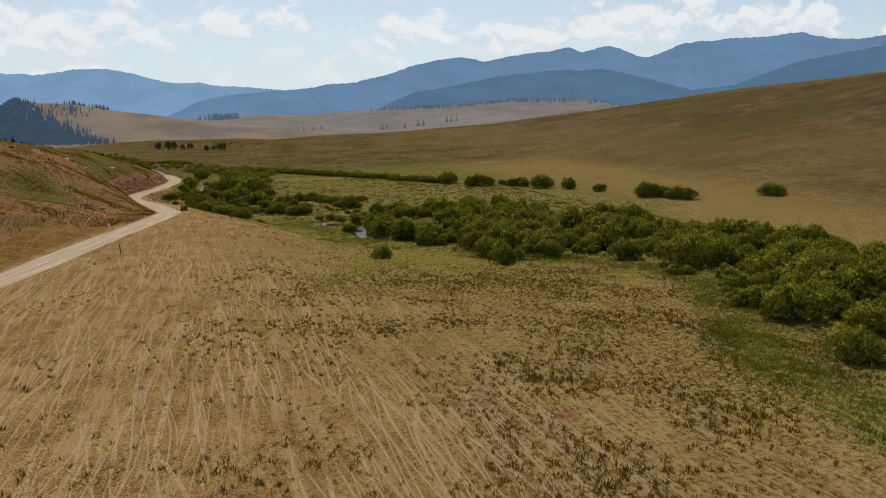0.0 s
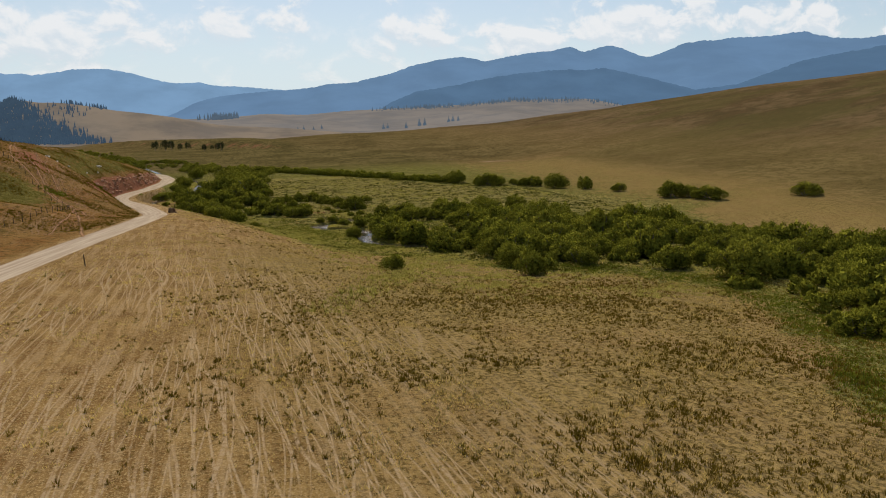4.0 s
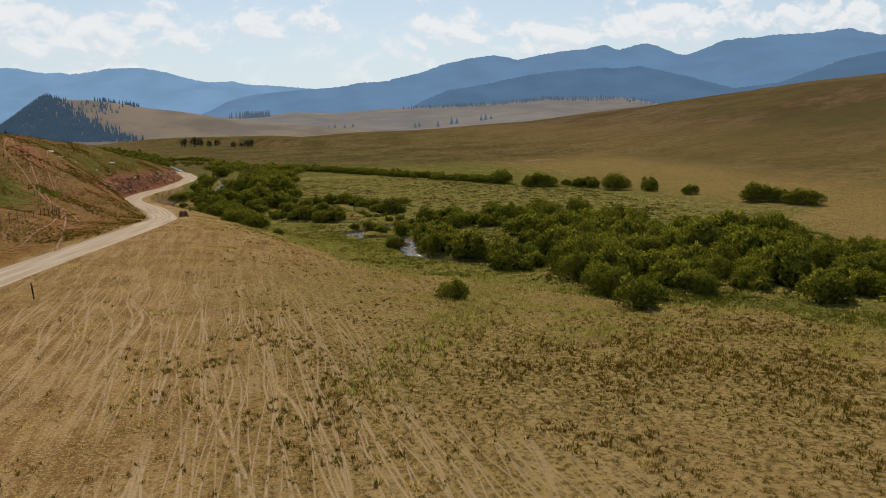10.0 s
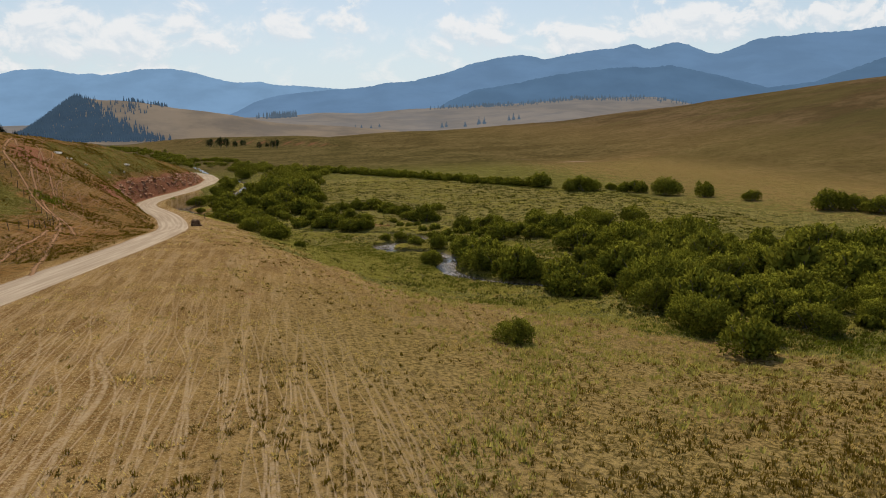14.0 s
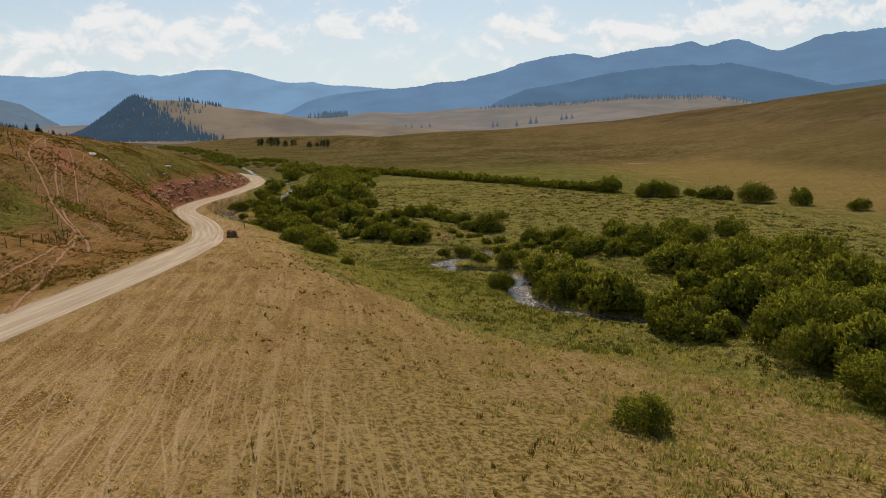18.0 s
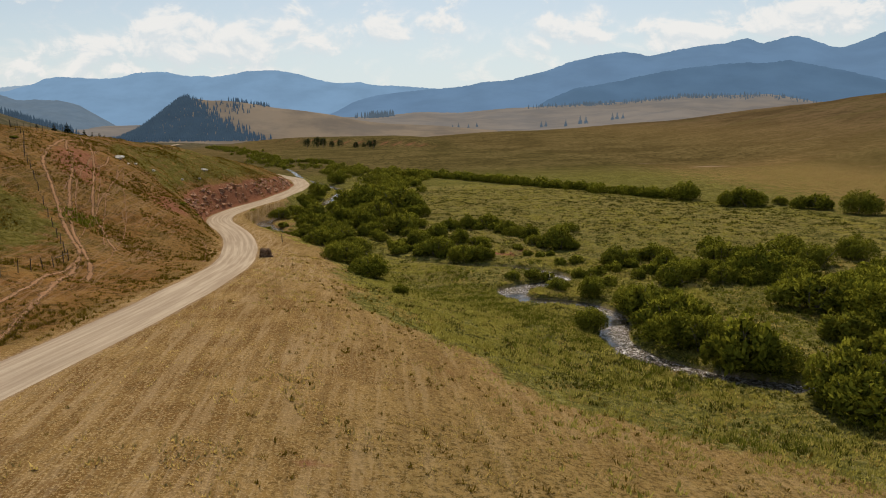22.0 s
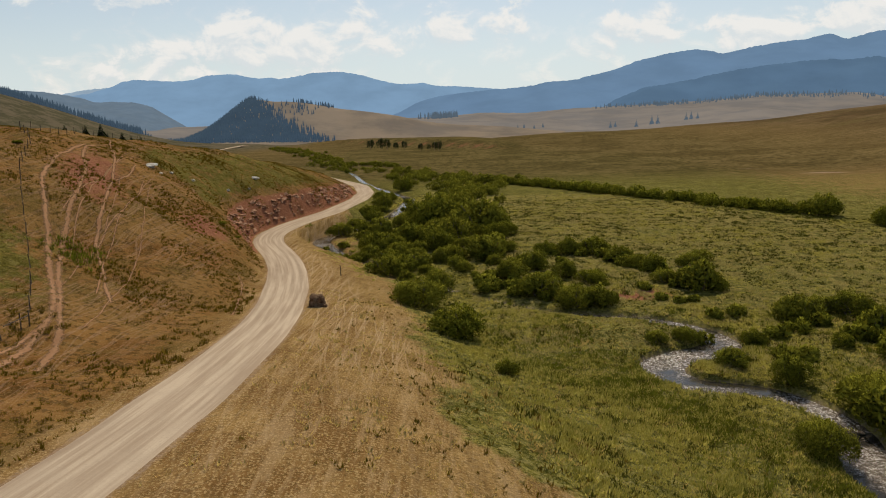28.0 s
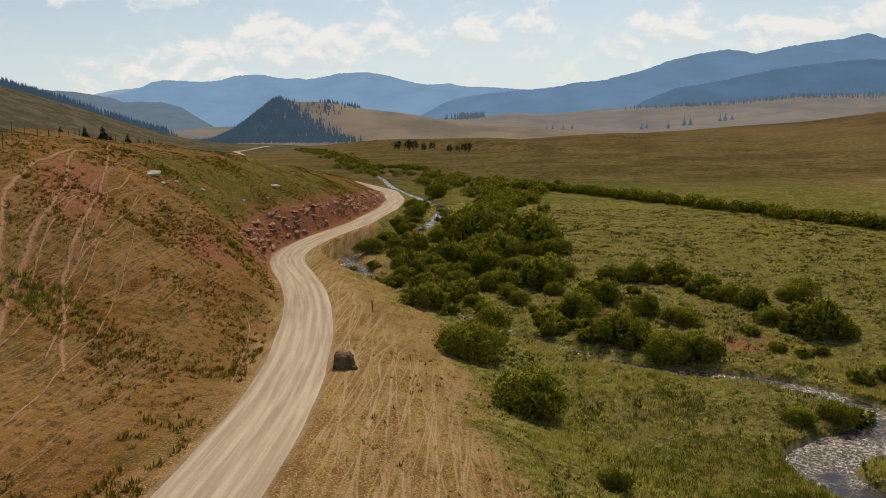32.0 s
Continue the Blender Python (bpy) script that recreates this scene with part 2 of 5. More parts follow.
    col = g.mix(sage, col, sagec)
    # olive cover of the far west hill, greyed to paint in distance haze
    hazed_scrub = g.mix(g.span(g.noise(pos, 0.05, 6, 0.75), 0.42, 0.56), (0.155, 0.130, 0.078), (0.080, 0.078, 0.042))
    col = g.mix(g.math("MULTIPLY", far_west, 0.85), col, hazed_scrub)
    # red soil and trodden earth
    red = g.mix(g.span(fine, 0.38, 0.62), (0.225, 0.086, 0.038), (0.37, 0.170, 0.085))
    sedge = g.math("ADD", soil, g.math("MULTIPLY", g.math("SUBTRACT", g.noise(pos, 0.5, 5, 0.7), 0.5), 0.8))
    col = g.mix(g.span(sedge, 0.42, 0.72), col, red)
    earth = g.mix(g.span(fine, 0.4, 0.65), (0.33, 0.215, 0.125), (0.44, 0.315, 0.195))
    tedge = g.math("ADD", trod, g.math("MULTIPLY", g.math("SUBTRACT", fine, 0.5), 0.5))
    col = g.mix(g.span(tedge, 0.35, 0.7), col, earth)
    col = g.mix(1.0, col, (0.775, 0.795, 0.93), "MULTIPLY")      # scales every ground colour down evenly, blue the least
    h = g.math("ADD", g.math("MULTIPLY", fine, 0.6), g.math("MULTIPLY", tiny, 0.4))
    h = g.math("SUBTRACT", h, g.math("MULTIPLY", lines, 0.25))
    return g.finish(col, 1.0, g.bump(h, 0.6, 0.35), spec=0.0)


def road_material():
    g = Graph("pale_gravel")
    uv = g.add("ShaderNodeUVMap")
    mp = g.add("ShaderNodeMapping")
    g.nt.links.new(uv.outputs[0], mp.inputs[0])
    mp.inputs["Scale"].default_value = (1.0, 0.03, 1)
    streak = g.noise(mp.outputs[0], 1.9, 4, 0.6)
    fine = g.noise(g.where(), 6.0, 4, 0.7)
    mid = g.noise(g.where(), 0.5, 3, 0.6)
    col = g.mix(g.span(streak, 0.36, 0.64), (0.345, 0.262, 0.185), (0.50, 0.40, 0.292))
    col = g.mix(g.math("MULTIPLY", g.span(mid, 0.4, 0.7), 0.4), col, (0.42, 0.335, 0.245))
    col = g.mix(g.math("MULTIPLY", g.span(fine, 0.5, 0.75), 0.35), col, (0.26, 0.21, 0.165))
    return g.finish(col, 0.95, g.bump(g.math("ADD", fine, streak), 0.4, 0.06), spec=0.0)


def leaf_material(name, dark, pale, glow=0.35, lift=0.0):
    """lift: how far the blades' shading leans to that of the whole tuft, which faces up."""
    g = Graph(name)
    info = g.add("ShaderNodeObjectInfo")
    geo = g.nt.nodes.new("ShaderNodeNewGeometry")
    n = g.noise(g.where(), 1.1, 3)
    col = g.mix(geo.outputs["Random Per Island"], dark, pale)
    col = g.mix(g.math("MULTIPLY", info.outputs["Random"], 0.45), col, tuple(0.55 * p + 0.45 * q for p, q in zip(pale, (0.16, 0.14, 0.03))))
    col = g.mix(g.math("MULTIPLY", g.span(n, 0.4, 0.65), 0.4), col, tuple(0.6 * c for c in dark))
    nrm = None
    if lift:
        up = g.add("ShaderNodeCombineXYZ", Z=lift)
        own = g.add("ShaderNodeVectorMath")
        own.operation = "SCALE"
        g.put(own.inputs["Scale"], 1.0 - lift)
        g.nt.links.new(geo.outputs["Normal"], own.inputs[0])
        both = g.add("ShaderNodeVectorMath")
        g.nt.links.new(own.outputs[0], both.inputs[0])
        g.nt.links.new(up.outputs[0], both.inputs[1])
        unit = g.add("ShaderNodeVectorMath")
        unit.operation = "NORMALIZE"
        g.nt.links.new(both.outputs[0], unit.inputs[0])
        nrm = unit.outputs[0]
    face = g.add("ShaderNodeBsdfDiffuse", Color=col)
    if nrm is not None:
        g.nt.links.new(nrm, face.inputs["Normal"])
    back = g.add("ShaderNodeBsdfTranslucent", Color=col)
    both_sides = g.nt.nodes.new("ShaderNodeMixShader")
    both_sides.inputs[0].default_value = glow
    g.nt.links.new(face.outputs[0], both_sides.inputs[1])
    g.nt.links.new(back.outputs[0], both_sides.inputs[2])
    end = g.nt.nodes.new("ShaderNodeOutputMaterial")
    g.nt.links.new(both_sides.outputs[0], end.inputs[0])
    return g.mat


def plain_material(name, one, two, scale=3.0, rough=0.85, relief=0.3, depth=0.05, stretch=(1, 1, 1)):
    g = Graph(name)
    info = g.add("ShaderNodeObjectInfo")
    vec = g.where(stretch)
    n1, n2 = g.noise(vec, scale, 5, 0.65), g.noise(vec, scale * 7, 3, 0.6)
    col = g.mix(g.span(n1, 0.35, 0.65), one, two)
    col = g.mix(g.math("MULTIPLY", g.span(n2, 0.5, 0.75), 0.4), col, tuple(0.5 * c for c in one))
    col = g.mix(g.math("MULTIPLY", info.outputs["Random"], 0.25), col, two)
    return g.finish(col, rough, g.bump(g.math("ADD", n1, g.math("MULTIPLY", n2, 0.4)), relief, depth), spec=0.03)


def water_material():
    g = Graph("running_water")
    chop = g.noise(g.where((1, 1, 1)), 3.6, 5, 0.75, 0.8)
    fine = g.noise(g.where((1, 1, 1)), 13.0, 3, 0.7, 0.5)
    pool = g.noise(g.where((1, 1, 1)), 0.16, 2)
    riffle = g.span(pool, 0.40, 0.54)
    # white riffle water and sun sparkle, both painted into the colour
    foam_glint = g.math("MULTIPLY", g.span(chop, 0.50, 0.58), g.span(fine, 0.42, 0.56))
    foam_glint = g.math("MULTIPLY", foam_glint, g.math("MULTIPLY", riffle, 0.8))
    bed = g.mix(g.span(chop, 0.42, 0.60), (0.052, 0.036, 0.022), (0.135, 0.098, 0.066))
    col = g.mix(foam_glint, g.mix(riffle, (0.030, 0.027, 0.022), bed), (0.80, 0.78, 0.74))
    nrm = g.bump(g.math("ADD", chop, g.math("MULTIPLY", fine, 0.3)), g.span(pool, 0.38, 0.55, 0.08, 0.65), 0.12)
    return g.finish(col, g.span(pool, 0.38, 0.56, 0.04, 0.22), nrm, spec=0.28)


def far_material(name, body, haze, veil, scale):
    """Distant slopes; the haze of the air is put into the surface as glow."""
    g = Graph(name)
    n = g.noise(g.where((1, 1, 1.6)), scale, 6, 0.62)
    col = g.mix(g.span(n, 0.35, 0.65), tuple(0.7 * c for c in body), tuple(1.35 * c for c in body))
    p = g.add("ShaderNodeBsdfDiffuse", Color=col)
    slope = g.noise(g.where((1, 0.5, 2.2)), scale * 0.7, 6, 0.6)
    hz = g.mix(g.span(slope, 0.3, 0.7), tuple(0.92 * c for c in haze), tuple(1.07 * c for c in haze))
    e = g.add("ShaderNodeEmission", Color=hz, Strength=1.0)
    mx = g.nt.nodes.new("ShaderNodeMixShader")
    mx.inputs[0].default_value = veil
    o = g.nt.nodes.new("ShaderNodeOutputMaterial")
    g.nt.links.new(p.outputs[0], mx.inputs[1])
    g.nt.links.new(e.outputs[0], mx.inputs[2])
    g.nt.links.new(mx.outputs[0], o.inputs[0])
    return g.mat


M_GROUND = ground_material()
M_ROAD = road_material()
M_WATER = water_material()
M_WILLOW = leaf_material("willow_leaves", (0.066, 0.076, 0.007), (0.325, 0.318, 0.036), 0.28)
M_NEEDLE = leaf_material("conifer_needles", (0.018, 0.030, 0.014), (0.045, 0.062, 0.026), 0.15)
M_TUFT = leaf_material("dry_tufts", (0.105, 0.064, 0.006), (0.250, 0.165, 0.022), 0.34, 0.6)
M_STRAW = leaf_material("straw_tussocks", (0.47, 0.320, 0.090), (0.73, 0.535, 0.185), 0.3, 0.85)
M_SEDGE = leaf_material("sedge_clumps", (0.29, 0.262, 0.030), (0.72, 0.62, 0.17), 0.42, 0.75)
M_PALE = leaf_material("pale_meadow_grass", (0.36, 0.300, 0.090), (0.60, 0.500, 0.200), 0.35, 0.75)
M_BARK = plain_material("grey_bark", (0.10, 0.08, 0.06), (0.21, 0.18, 0.14), 6, 0.9)
M_POST = plain_material("weathered_wood", (0.060, 0.045, 0.032), (0.15, 0.118, 0.085), 5, 0.9, 0.5, 0.02, (1, 1, 0.2))
M_BOULDER = plain_material("brown_boulder", (0.085, 0.046, 0.026), (0.20, 0.128, 0.076), 1.5, 0.9, 0.6, 0.08)
M_ROCK = plain_material("pale_rock", (0.46, 0.41, 0.33), (0.68, 0.63, 0.53), 2, 0.9, 0.6, 0.08)
M_REDROCK = plain_material("red_rock", (0.25, 0.120, 0.068), (0.46, 0.275, 0.175), 1.2, 0.9, 0.7, 0.1)
M_STONE = plain_material("river_stones", (0.075, 0.058, 0.042), (0.26, 0.215, 0.165), 1.5, 0.9, 0.3, 0.03)
M_WIRE = plain_material("fence_wire", (0.07, 0.06, 0.05), (0.12, 0.10, 0.085), 9, 0.8)
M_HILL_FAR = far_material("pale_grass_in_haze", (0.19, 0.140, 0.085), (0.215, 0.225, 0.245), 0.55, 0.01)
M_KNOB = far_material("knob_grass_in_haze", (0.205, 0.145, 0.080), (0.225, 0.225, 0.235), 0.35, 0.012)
# far conifers: blue air haze mixed into the needles as emission
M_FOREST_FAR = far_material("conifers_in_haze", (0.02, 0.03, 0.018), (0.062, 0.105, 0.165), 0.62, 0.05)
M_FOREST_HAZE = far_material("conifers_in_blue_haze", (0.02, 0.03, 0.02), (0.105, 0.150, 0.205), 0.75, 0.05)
M_MOUNT_R = far_material("forest_mountain_in_haze", (0.035, 0.05, 0.04), (0.150, 0.262, 0.430), 0.84, 0.006)
M_MOUNT_N = far_material("forest_spur_in_haze", (0.03, 0.045, 0.035), (0.108, 0.198, 0.330), 0.80, 0.008)
M_MOUNT_L = far_material("pale_mountain_in_haze", (0.04, 0.055, 0.05), (0.200, 0.340, 0.530), 0.90, 0.006)
M_MOUNT_P = far_material("faint_mountain_in_haze", (0.05, 0.06, 0.06), (0.30, 0.42, 0.56), 0.92, 0.006)
M_MOUNT_W = far_material("wooded_ridge_in_haze", (0.09, 0.095, 0.08), (0.150, 0.225, 0.320), 0.72, 0.03)


# ---- the lie of the land ----
def step(t):
    t = np.clip(t, 0, 1)
    return t * t * (3 - 2 * t)


def lattice(x, y, seed):
    xi, yi = np.floor(x), np.floor(y)
    fx, fy = x - xi, y - yi
    fx, fy = fx * fx * (3 - 2 * fx), fy * fy * (3 - 2 * fy)

    def h(i, j):
        s = np.sin(i * 127.1 + j * 311.7 + seed * 74.7) * 43758.5453
        return s - np.floor(s)
    a, b = h(xi, yi), h(xi + 1, yi)
    c, d = h(xi, yi + 1), h(xi + 1, yi + 1)
    return (a + (b - a) * fx) * (1 - fy) + (c + (d - c) * fx) * fy - 0.5


def fbm(x, y, size, octaves=4, seed=0):
    total, amp = 0.0, 1.0
    for k in range(octaves):
        total = total + amp * lattice(x / size, y / size, seed + k)
        size, amp = size * 0.5, amp * 0.5
    return total


ROAD_Y = (-400, -75, -47, -30, -14, 0, 6, 12, 19, 28, 38, 47, 56, 68, 79, 90, 105, 115, 130, 150, 180, 205, 235, 290, 380, 500, 640, 800, 1200)
ROAD_X = (-125, -39, -31, -27.6, -24, -20.5, -19.3, -18.5, -17.8, -17.7, -18.2, -19, -20.3, -22.5, -25, -28.5, -34.7, -36.6, -34.5, -29.5, -26.8, -27.5, -33, -60, -110, -170, -225, -240, -300)
ROAD_ZY = (-400, -90, -60, -30, 0, 14, 25, 45, 65, 85, 105, 130, 160, 220, 400, 700, 1300)
ROAD_Z = (12, 9.5, 9.1, 8.9, 8.8, 8.4, 7.75, 5.8, 4.4, 3.9, 3.65, 3.9, 4.0, 3.3, 4.2, 6.5, 12)
ROAD_HALF = 2.6


def smooth_line(ys, xs):
    t = np.arange(-400, 1200, 1.0)
    v = np.interp(t, ys, xs)
    near = np.convolve(np.pad(v, 5, mode="edge"), np.ones(11) / 11, mode="valid")
    near = np.convolve(np.pad(near, 3, mode="edge"), np.ones(7) / 7, mode="valid")
    return t, near


LINE_T, LINE_X = smooth_line(ROAD_Y, ROAD_X)
_, LINE_Z = smooth_line(ROAD_ZY, ROAD_Z)
LINE_S = np.gradient(LINE_X)


def road_x(y):
    return np.interp(y, LINE_T, LINE_X)


def road_z(y):
    return np.interp(y, LINE_T, LINE_Z)


STREAM = [(-120, 560), (-75, 420), (-48, 330), (-34, 262), (-20, 225), (-13, 205), (-13, 193), (-16, 165), (-19, 148), (-24, 138), (-30, 126), (-23, 112), (-17, 103), (-10, 90),
          (0, 78), (7, 70.5), (12.5, 66), (17, 64.3), (22.5, 62.6), (26, 60.2), (28.7, 57), (29.2, 53), (27, 49.6), (23, 48.2), (20.2, 46.3), (19.8, 42.8), (21.5, 40), (24.9, 39.2), (27.5, 38), (29.2, 36),
          (30.3, 33), (30.2, 29), (28.3, 25.5), (27, 21.5), (28, 16), (32, 10.5), (39, 6), (48, 3),
          (58, -3), (70, -14), (84, -30), (101, -47)]


def round_line(pts, times=3):
    p = np.array(pts, float)
    for _ in range(times):
        q = np.empty((2 * len(p) - 2, 2))
        q[0::2], q[1::2] = 0.75 * p[:-1] + 0.25 * p[1:], 0.25 * p[:-1] + 0.75 * p[1:]
        p = np.vstack([p[:1], q, p[-1:]])
    return p


STREAM_LINE = round_line(STREAM, 2)


def stream_z(y):
    return np.interp(y, (-60, 20, 60, 110, 190, 260, 600), (-0.35, -0.1, 0.0, 0.2, 0.75, 1.1, 3.0))


def stream_half(y):
    return np.interp(y, (-60, 0, 20, 35, 40, 46, 50, 58, 64, 68, 80, 110, 122, 132, 150, 200, 300), (0.9, 1.1, 1.5, 1.2, 1.5, 2.2, 1.9, 1.3, 0.9, 0.32, 0.4, 0.6, 1.9, 1.2, 0.9, 1.6, 1.0))


def line_distance(x, y, line):
    best = np.full(np.shape(x), 1e9)
    for (ax, ay), (bx, by) in zip(line[:-1], line[1:]):
        ux, uy = bx - ax, by - ay
        k = np.clip(((x - ax) * ux + (y - ay) * uy) / (ux * ux + uy * uy + 1e-9), 0, 1)
        best = np.minimum(best, np.hypot(x - ax - k * ux, y - ay - k * uy))
    return best


HILL_Y = (-160, -60, 0, 28, 50, 70, 90, 115, 136, 160, 180, 205, 230, 260, 330, 500)
HILL_A = (5, 6, 9, 12, 16, 19.5, 20.3, 18.8, 16.2, 12.2, 9.8, 8.2, 6.5, 5.5, 4, 3)
HILL_L = (70, 60, 50, 46, 42, 40, 40, 36, 32, 30, 30, 30, 34, 40, 60, 80)
HILL_P = (0, 0, 0, 0, 0.1, 0.6, 1, 1, 1, 1, 1, 1, 1, 1, 1, 1)
BENCH_Y = (-160, -110, -60, -30, 0, 25, 50, 75, 100, 130, 300)
BENCH_W = (160, 140, 90, 62, 44, 32, 22, 16, 11, 9, 9)


def land(x, y):
    """Height of the ground."""
    x, y = np.asarray(x, float), np.asarray(y, float)
    zr = road_z(y)
    slope = np.interp(y, LINE_T, LINE_S)
    d = (x - road_x(y)) / np.sqrt(1 + slope * slope)
    sz = stream_z(y)
    # valley floor, terrace and the long hill on the sunny side
    floor = sz + 0.75 + 0.045 * np.maximum(0, -y) * (1 - step((x - 60) / 70)) + 0.35 * fbm(x, y, 22, 3, 3)
    plain = 12.0 * step((y - 170) / 620) * step((x + 40 - 0.0) / 200)
    crest = np.interp(y, (-400, 100, 300, 465, 630, 800, 1000, 1500), (58, 60, 60, 49, 35, 22, 12, 10))
    hill = crest * step((x - 140 - 0.04 * y) / 400)
    hill = hill + 6 * step((x - 150) / 200) * fbm(x, y, 210, 4, 11)
    scarp_x = 40 - 0.52 * (y - 520)
    terrace = 9.0 * step((x - scarp_x) / 26) * step((y - 330) / 160) * (1 - step((x - 10) / 130))
    z = floor + np.maximum(plain, terrace) + hill + fbm(x, y, 90, 3, 5) * step((x - 60) / 80)
    # bench between the road and the floor
    w = np.interp(y, BENCH_Y, BENCH_W)
    t = (np.maximum(d - ROAD_HALF, 0) / w - 0.05) / 1.05
    bench = 1 - step(t)
    z = np.where(d >= 0, z + (zr - z) * bench, z)
    z = z + np.where(d > 3.5, 0.25 * fbm(x, y, 9, 3, 17) * step((d - 3.5) / 5), 0)
    # hill above the road
    e = np.maximum(-d - ROAD_HALF - 0.8, 0)
    amp, length, p = (np.interp(y, HILL_Y, k) for k in (HILL_A, HILL_L, HILL_P))
    q = np.clip(e / length, 0, 1)
    rise = amp * ((1 - p) * step(q) + p * (1 - (1 - q) ** 2))
    cut = np.interp(y, (82, 95, 130, 180, 205, 222), (0, 1.3, 2.2, 1.9, 1.2, 0)) * step(e / 2.6)
    rough = fbm(x, y, 14, 4, 23) * 1.6 * step(e / 12) + fbm(x, y, 3.2, 3, 29) * 0.9 * step(e / 1.2) * (1 - step((e - 3.5) / 3)) * np.interp(y, (85, 100, 205, 220), (0, 1, 1, 0))
    draw = -3.2 * np.exp(-(((x + 46) / 9) ** 2 + ((y - 34) / 13) ** 2))
    west = zr + rise + cut + rough + draw + 0.015 * np.maximum(e - length, 0)
    west = west + (5.5 - west) * step((e - 120) / 260)
    z = np.where(d < 0, west, z)
    # hills beyond
    z = z + 88 * step((-(x + 290)) / 300) * step((y - 330) / 250) * (1 - step((y - 780) / 250)) * (1 + 0.12 * fbm(x, y, 130, 3, 31))
    r = np.hypot(x, y + 75)
    z = np.where(y > 0, z - (z - 1.0) * step((r - 880) / 420) * (1 - step((x - 330) / 120) * (1 - step((y - 700) / 500))), z)
    # stream bed
    near = (x > -140) & (x < 120) & (y > -70) & (y < 580)
    if np.any(near):
        sd = np.full(z.shape, 1e3)
        sd[near] = line_distance(x[near], y[near], STREAM_LINE)
        half = stream_half(y) * (1 + 0.35 * fbm(x, y, 5, 2, 43))
        hollow = step((sd - half + 0.4) / 1.3)
        bank = sz - 0.45 + hollow * 0.95
        k = step((sd - half) / 6.0)
        z = np.where((sd < half + 6.5) & (d > 4.5), np.minimum(z, bank + (z - bank) * k), z)
    return z


def height(x, y):
    return float(land(np.array([x]), np.array([y]))[0])


# ---- helpers for things ----
def part(name, bm, material, parent=None, label="", smooth=False):
    me = bpy.data.meshes.new(name)
    bm.to_mesh(me)
    bm.free()
    me.materials.append(material)
    if smooth:
        me.shade_smooth()
    ob = new(name, me)
    ob.parent = parent
    return tagged(ob, label)


def sheet(name, verts, faces, material, smooth=False):
    me = bpy.data.meshes.new(name)
    verts, faces = np.asarray(verts, np.float32), np.asarray(faces, np.int32)
    n = faces.shape[1]
    me.vertices.add(len(verts))
    me.vertices.foreach_set("co", verts.ravel())
    me.loops.add(faces.size)
    me.loops.foreach_set("vertex_index", faces.ravel())
    me.polygons.add(len(faces))
    me.polygons.foreach_set("loop_start", np.arange(0, faces.size, n, dtype=np.int32))
    me.update(calc_edges=True)
    me.validate()
    me.materials.append(material)
    if smooth:
        me.shade_smooth()
    return new(name, me)


def empty(name, m):
    ob = new(name)
    ob.empty_display_size = 0.3
    ob.matrix_basis = m
    return ob


def tube(bm, a, b, r0, r1, n=7):
    a, b = Vector(a), Vector(b)
    q = (b - a).to_track_quat("Z", "Y")
    rings = []
    for c, r in ((a, r0), (b, r1)):
        rings.append([bm.verts.new(c + q @ Vector((r * math.cos(2 * math.pi * i / n), r * math.sin(2 * math.pi * i / n), 0))) for i in range(n)])
    for i in range(n):
        j = (i + 1) % n
        bm.faces.new((rings[0][i], rings[0][j], rings[1][j], rings[1][i]))
    bm.faces.new(rings[1])
    bm.faces.new(rings[0][::-1])


def lump(bm, size, seed, detail=2, rough=0.35, centre=(0, 0, 0), flat_base=True):
    made = bmesh.ops.create_icosphere(bm, subdivisions=detail, radius=1.0)["verts"]
    off = Vector((seed * 3.7, seed * 1.3, seed * 7.1))
    for vtx in made:
        k = 1 + rough * noise.noise(vtx.co * 1.3 + off) + 0.4 * rough * noise.noise(vtx.co * 3.1 + off)
        c = vtx.co * k
        c = Vector((c.x * size[0], c.y * size[1], c.z * size[2]))
        if flat_base and c.z < -0.35 * size[2]:
            c.z = -0.35 * size[2]
        vtx.co = c + Vector(centre)


# ---- ground ----
def growing(start, stop, first, ratio):
    out_list, p, s = [], start, first
    while p < stop:
        s *= ratio
        p += s
        out_list.append(p)
    return out_list


def axis(lo, hi, fine, neg_end, pos_end):
    core = list(np.arange(lo, hi + 1e-6, fine))
    return np.array([-p for p in growing(-lo, -neg_end, fine, 1.09)][::-1] + core + growing(hi, pos_end, fine, 1.06))


GREEN_Y = (-160, -118, -100, -80, -60, -40, -33, -20, -10, -3, 0, 5, 10, 17, 25, 40, 60, 78, 100, 140, 400)
GREEN_X = (30, 33, 37, 50, 60, 57, 47, 38, 30, 21, 14.5, 10, 6, 1.5, -1, -4, -7.5, -10, -16, -29, -90)
WALLOWS = ((-2.1, -16.2, 1.9, 0.9), (7.3, 1.7, 1.5, 0.8), (16.9, -110, 1.4, 1.0), (10.5, 4.2, 1.6, 0.7))


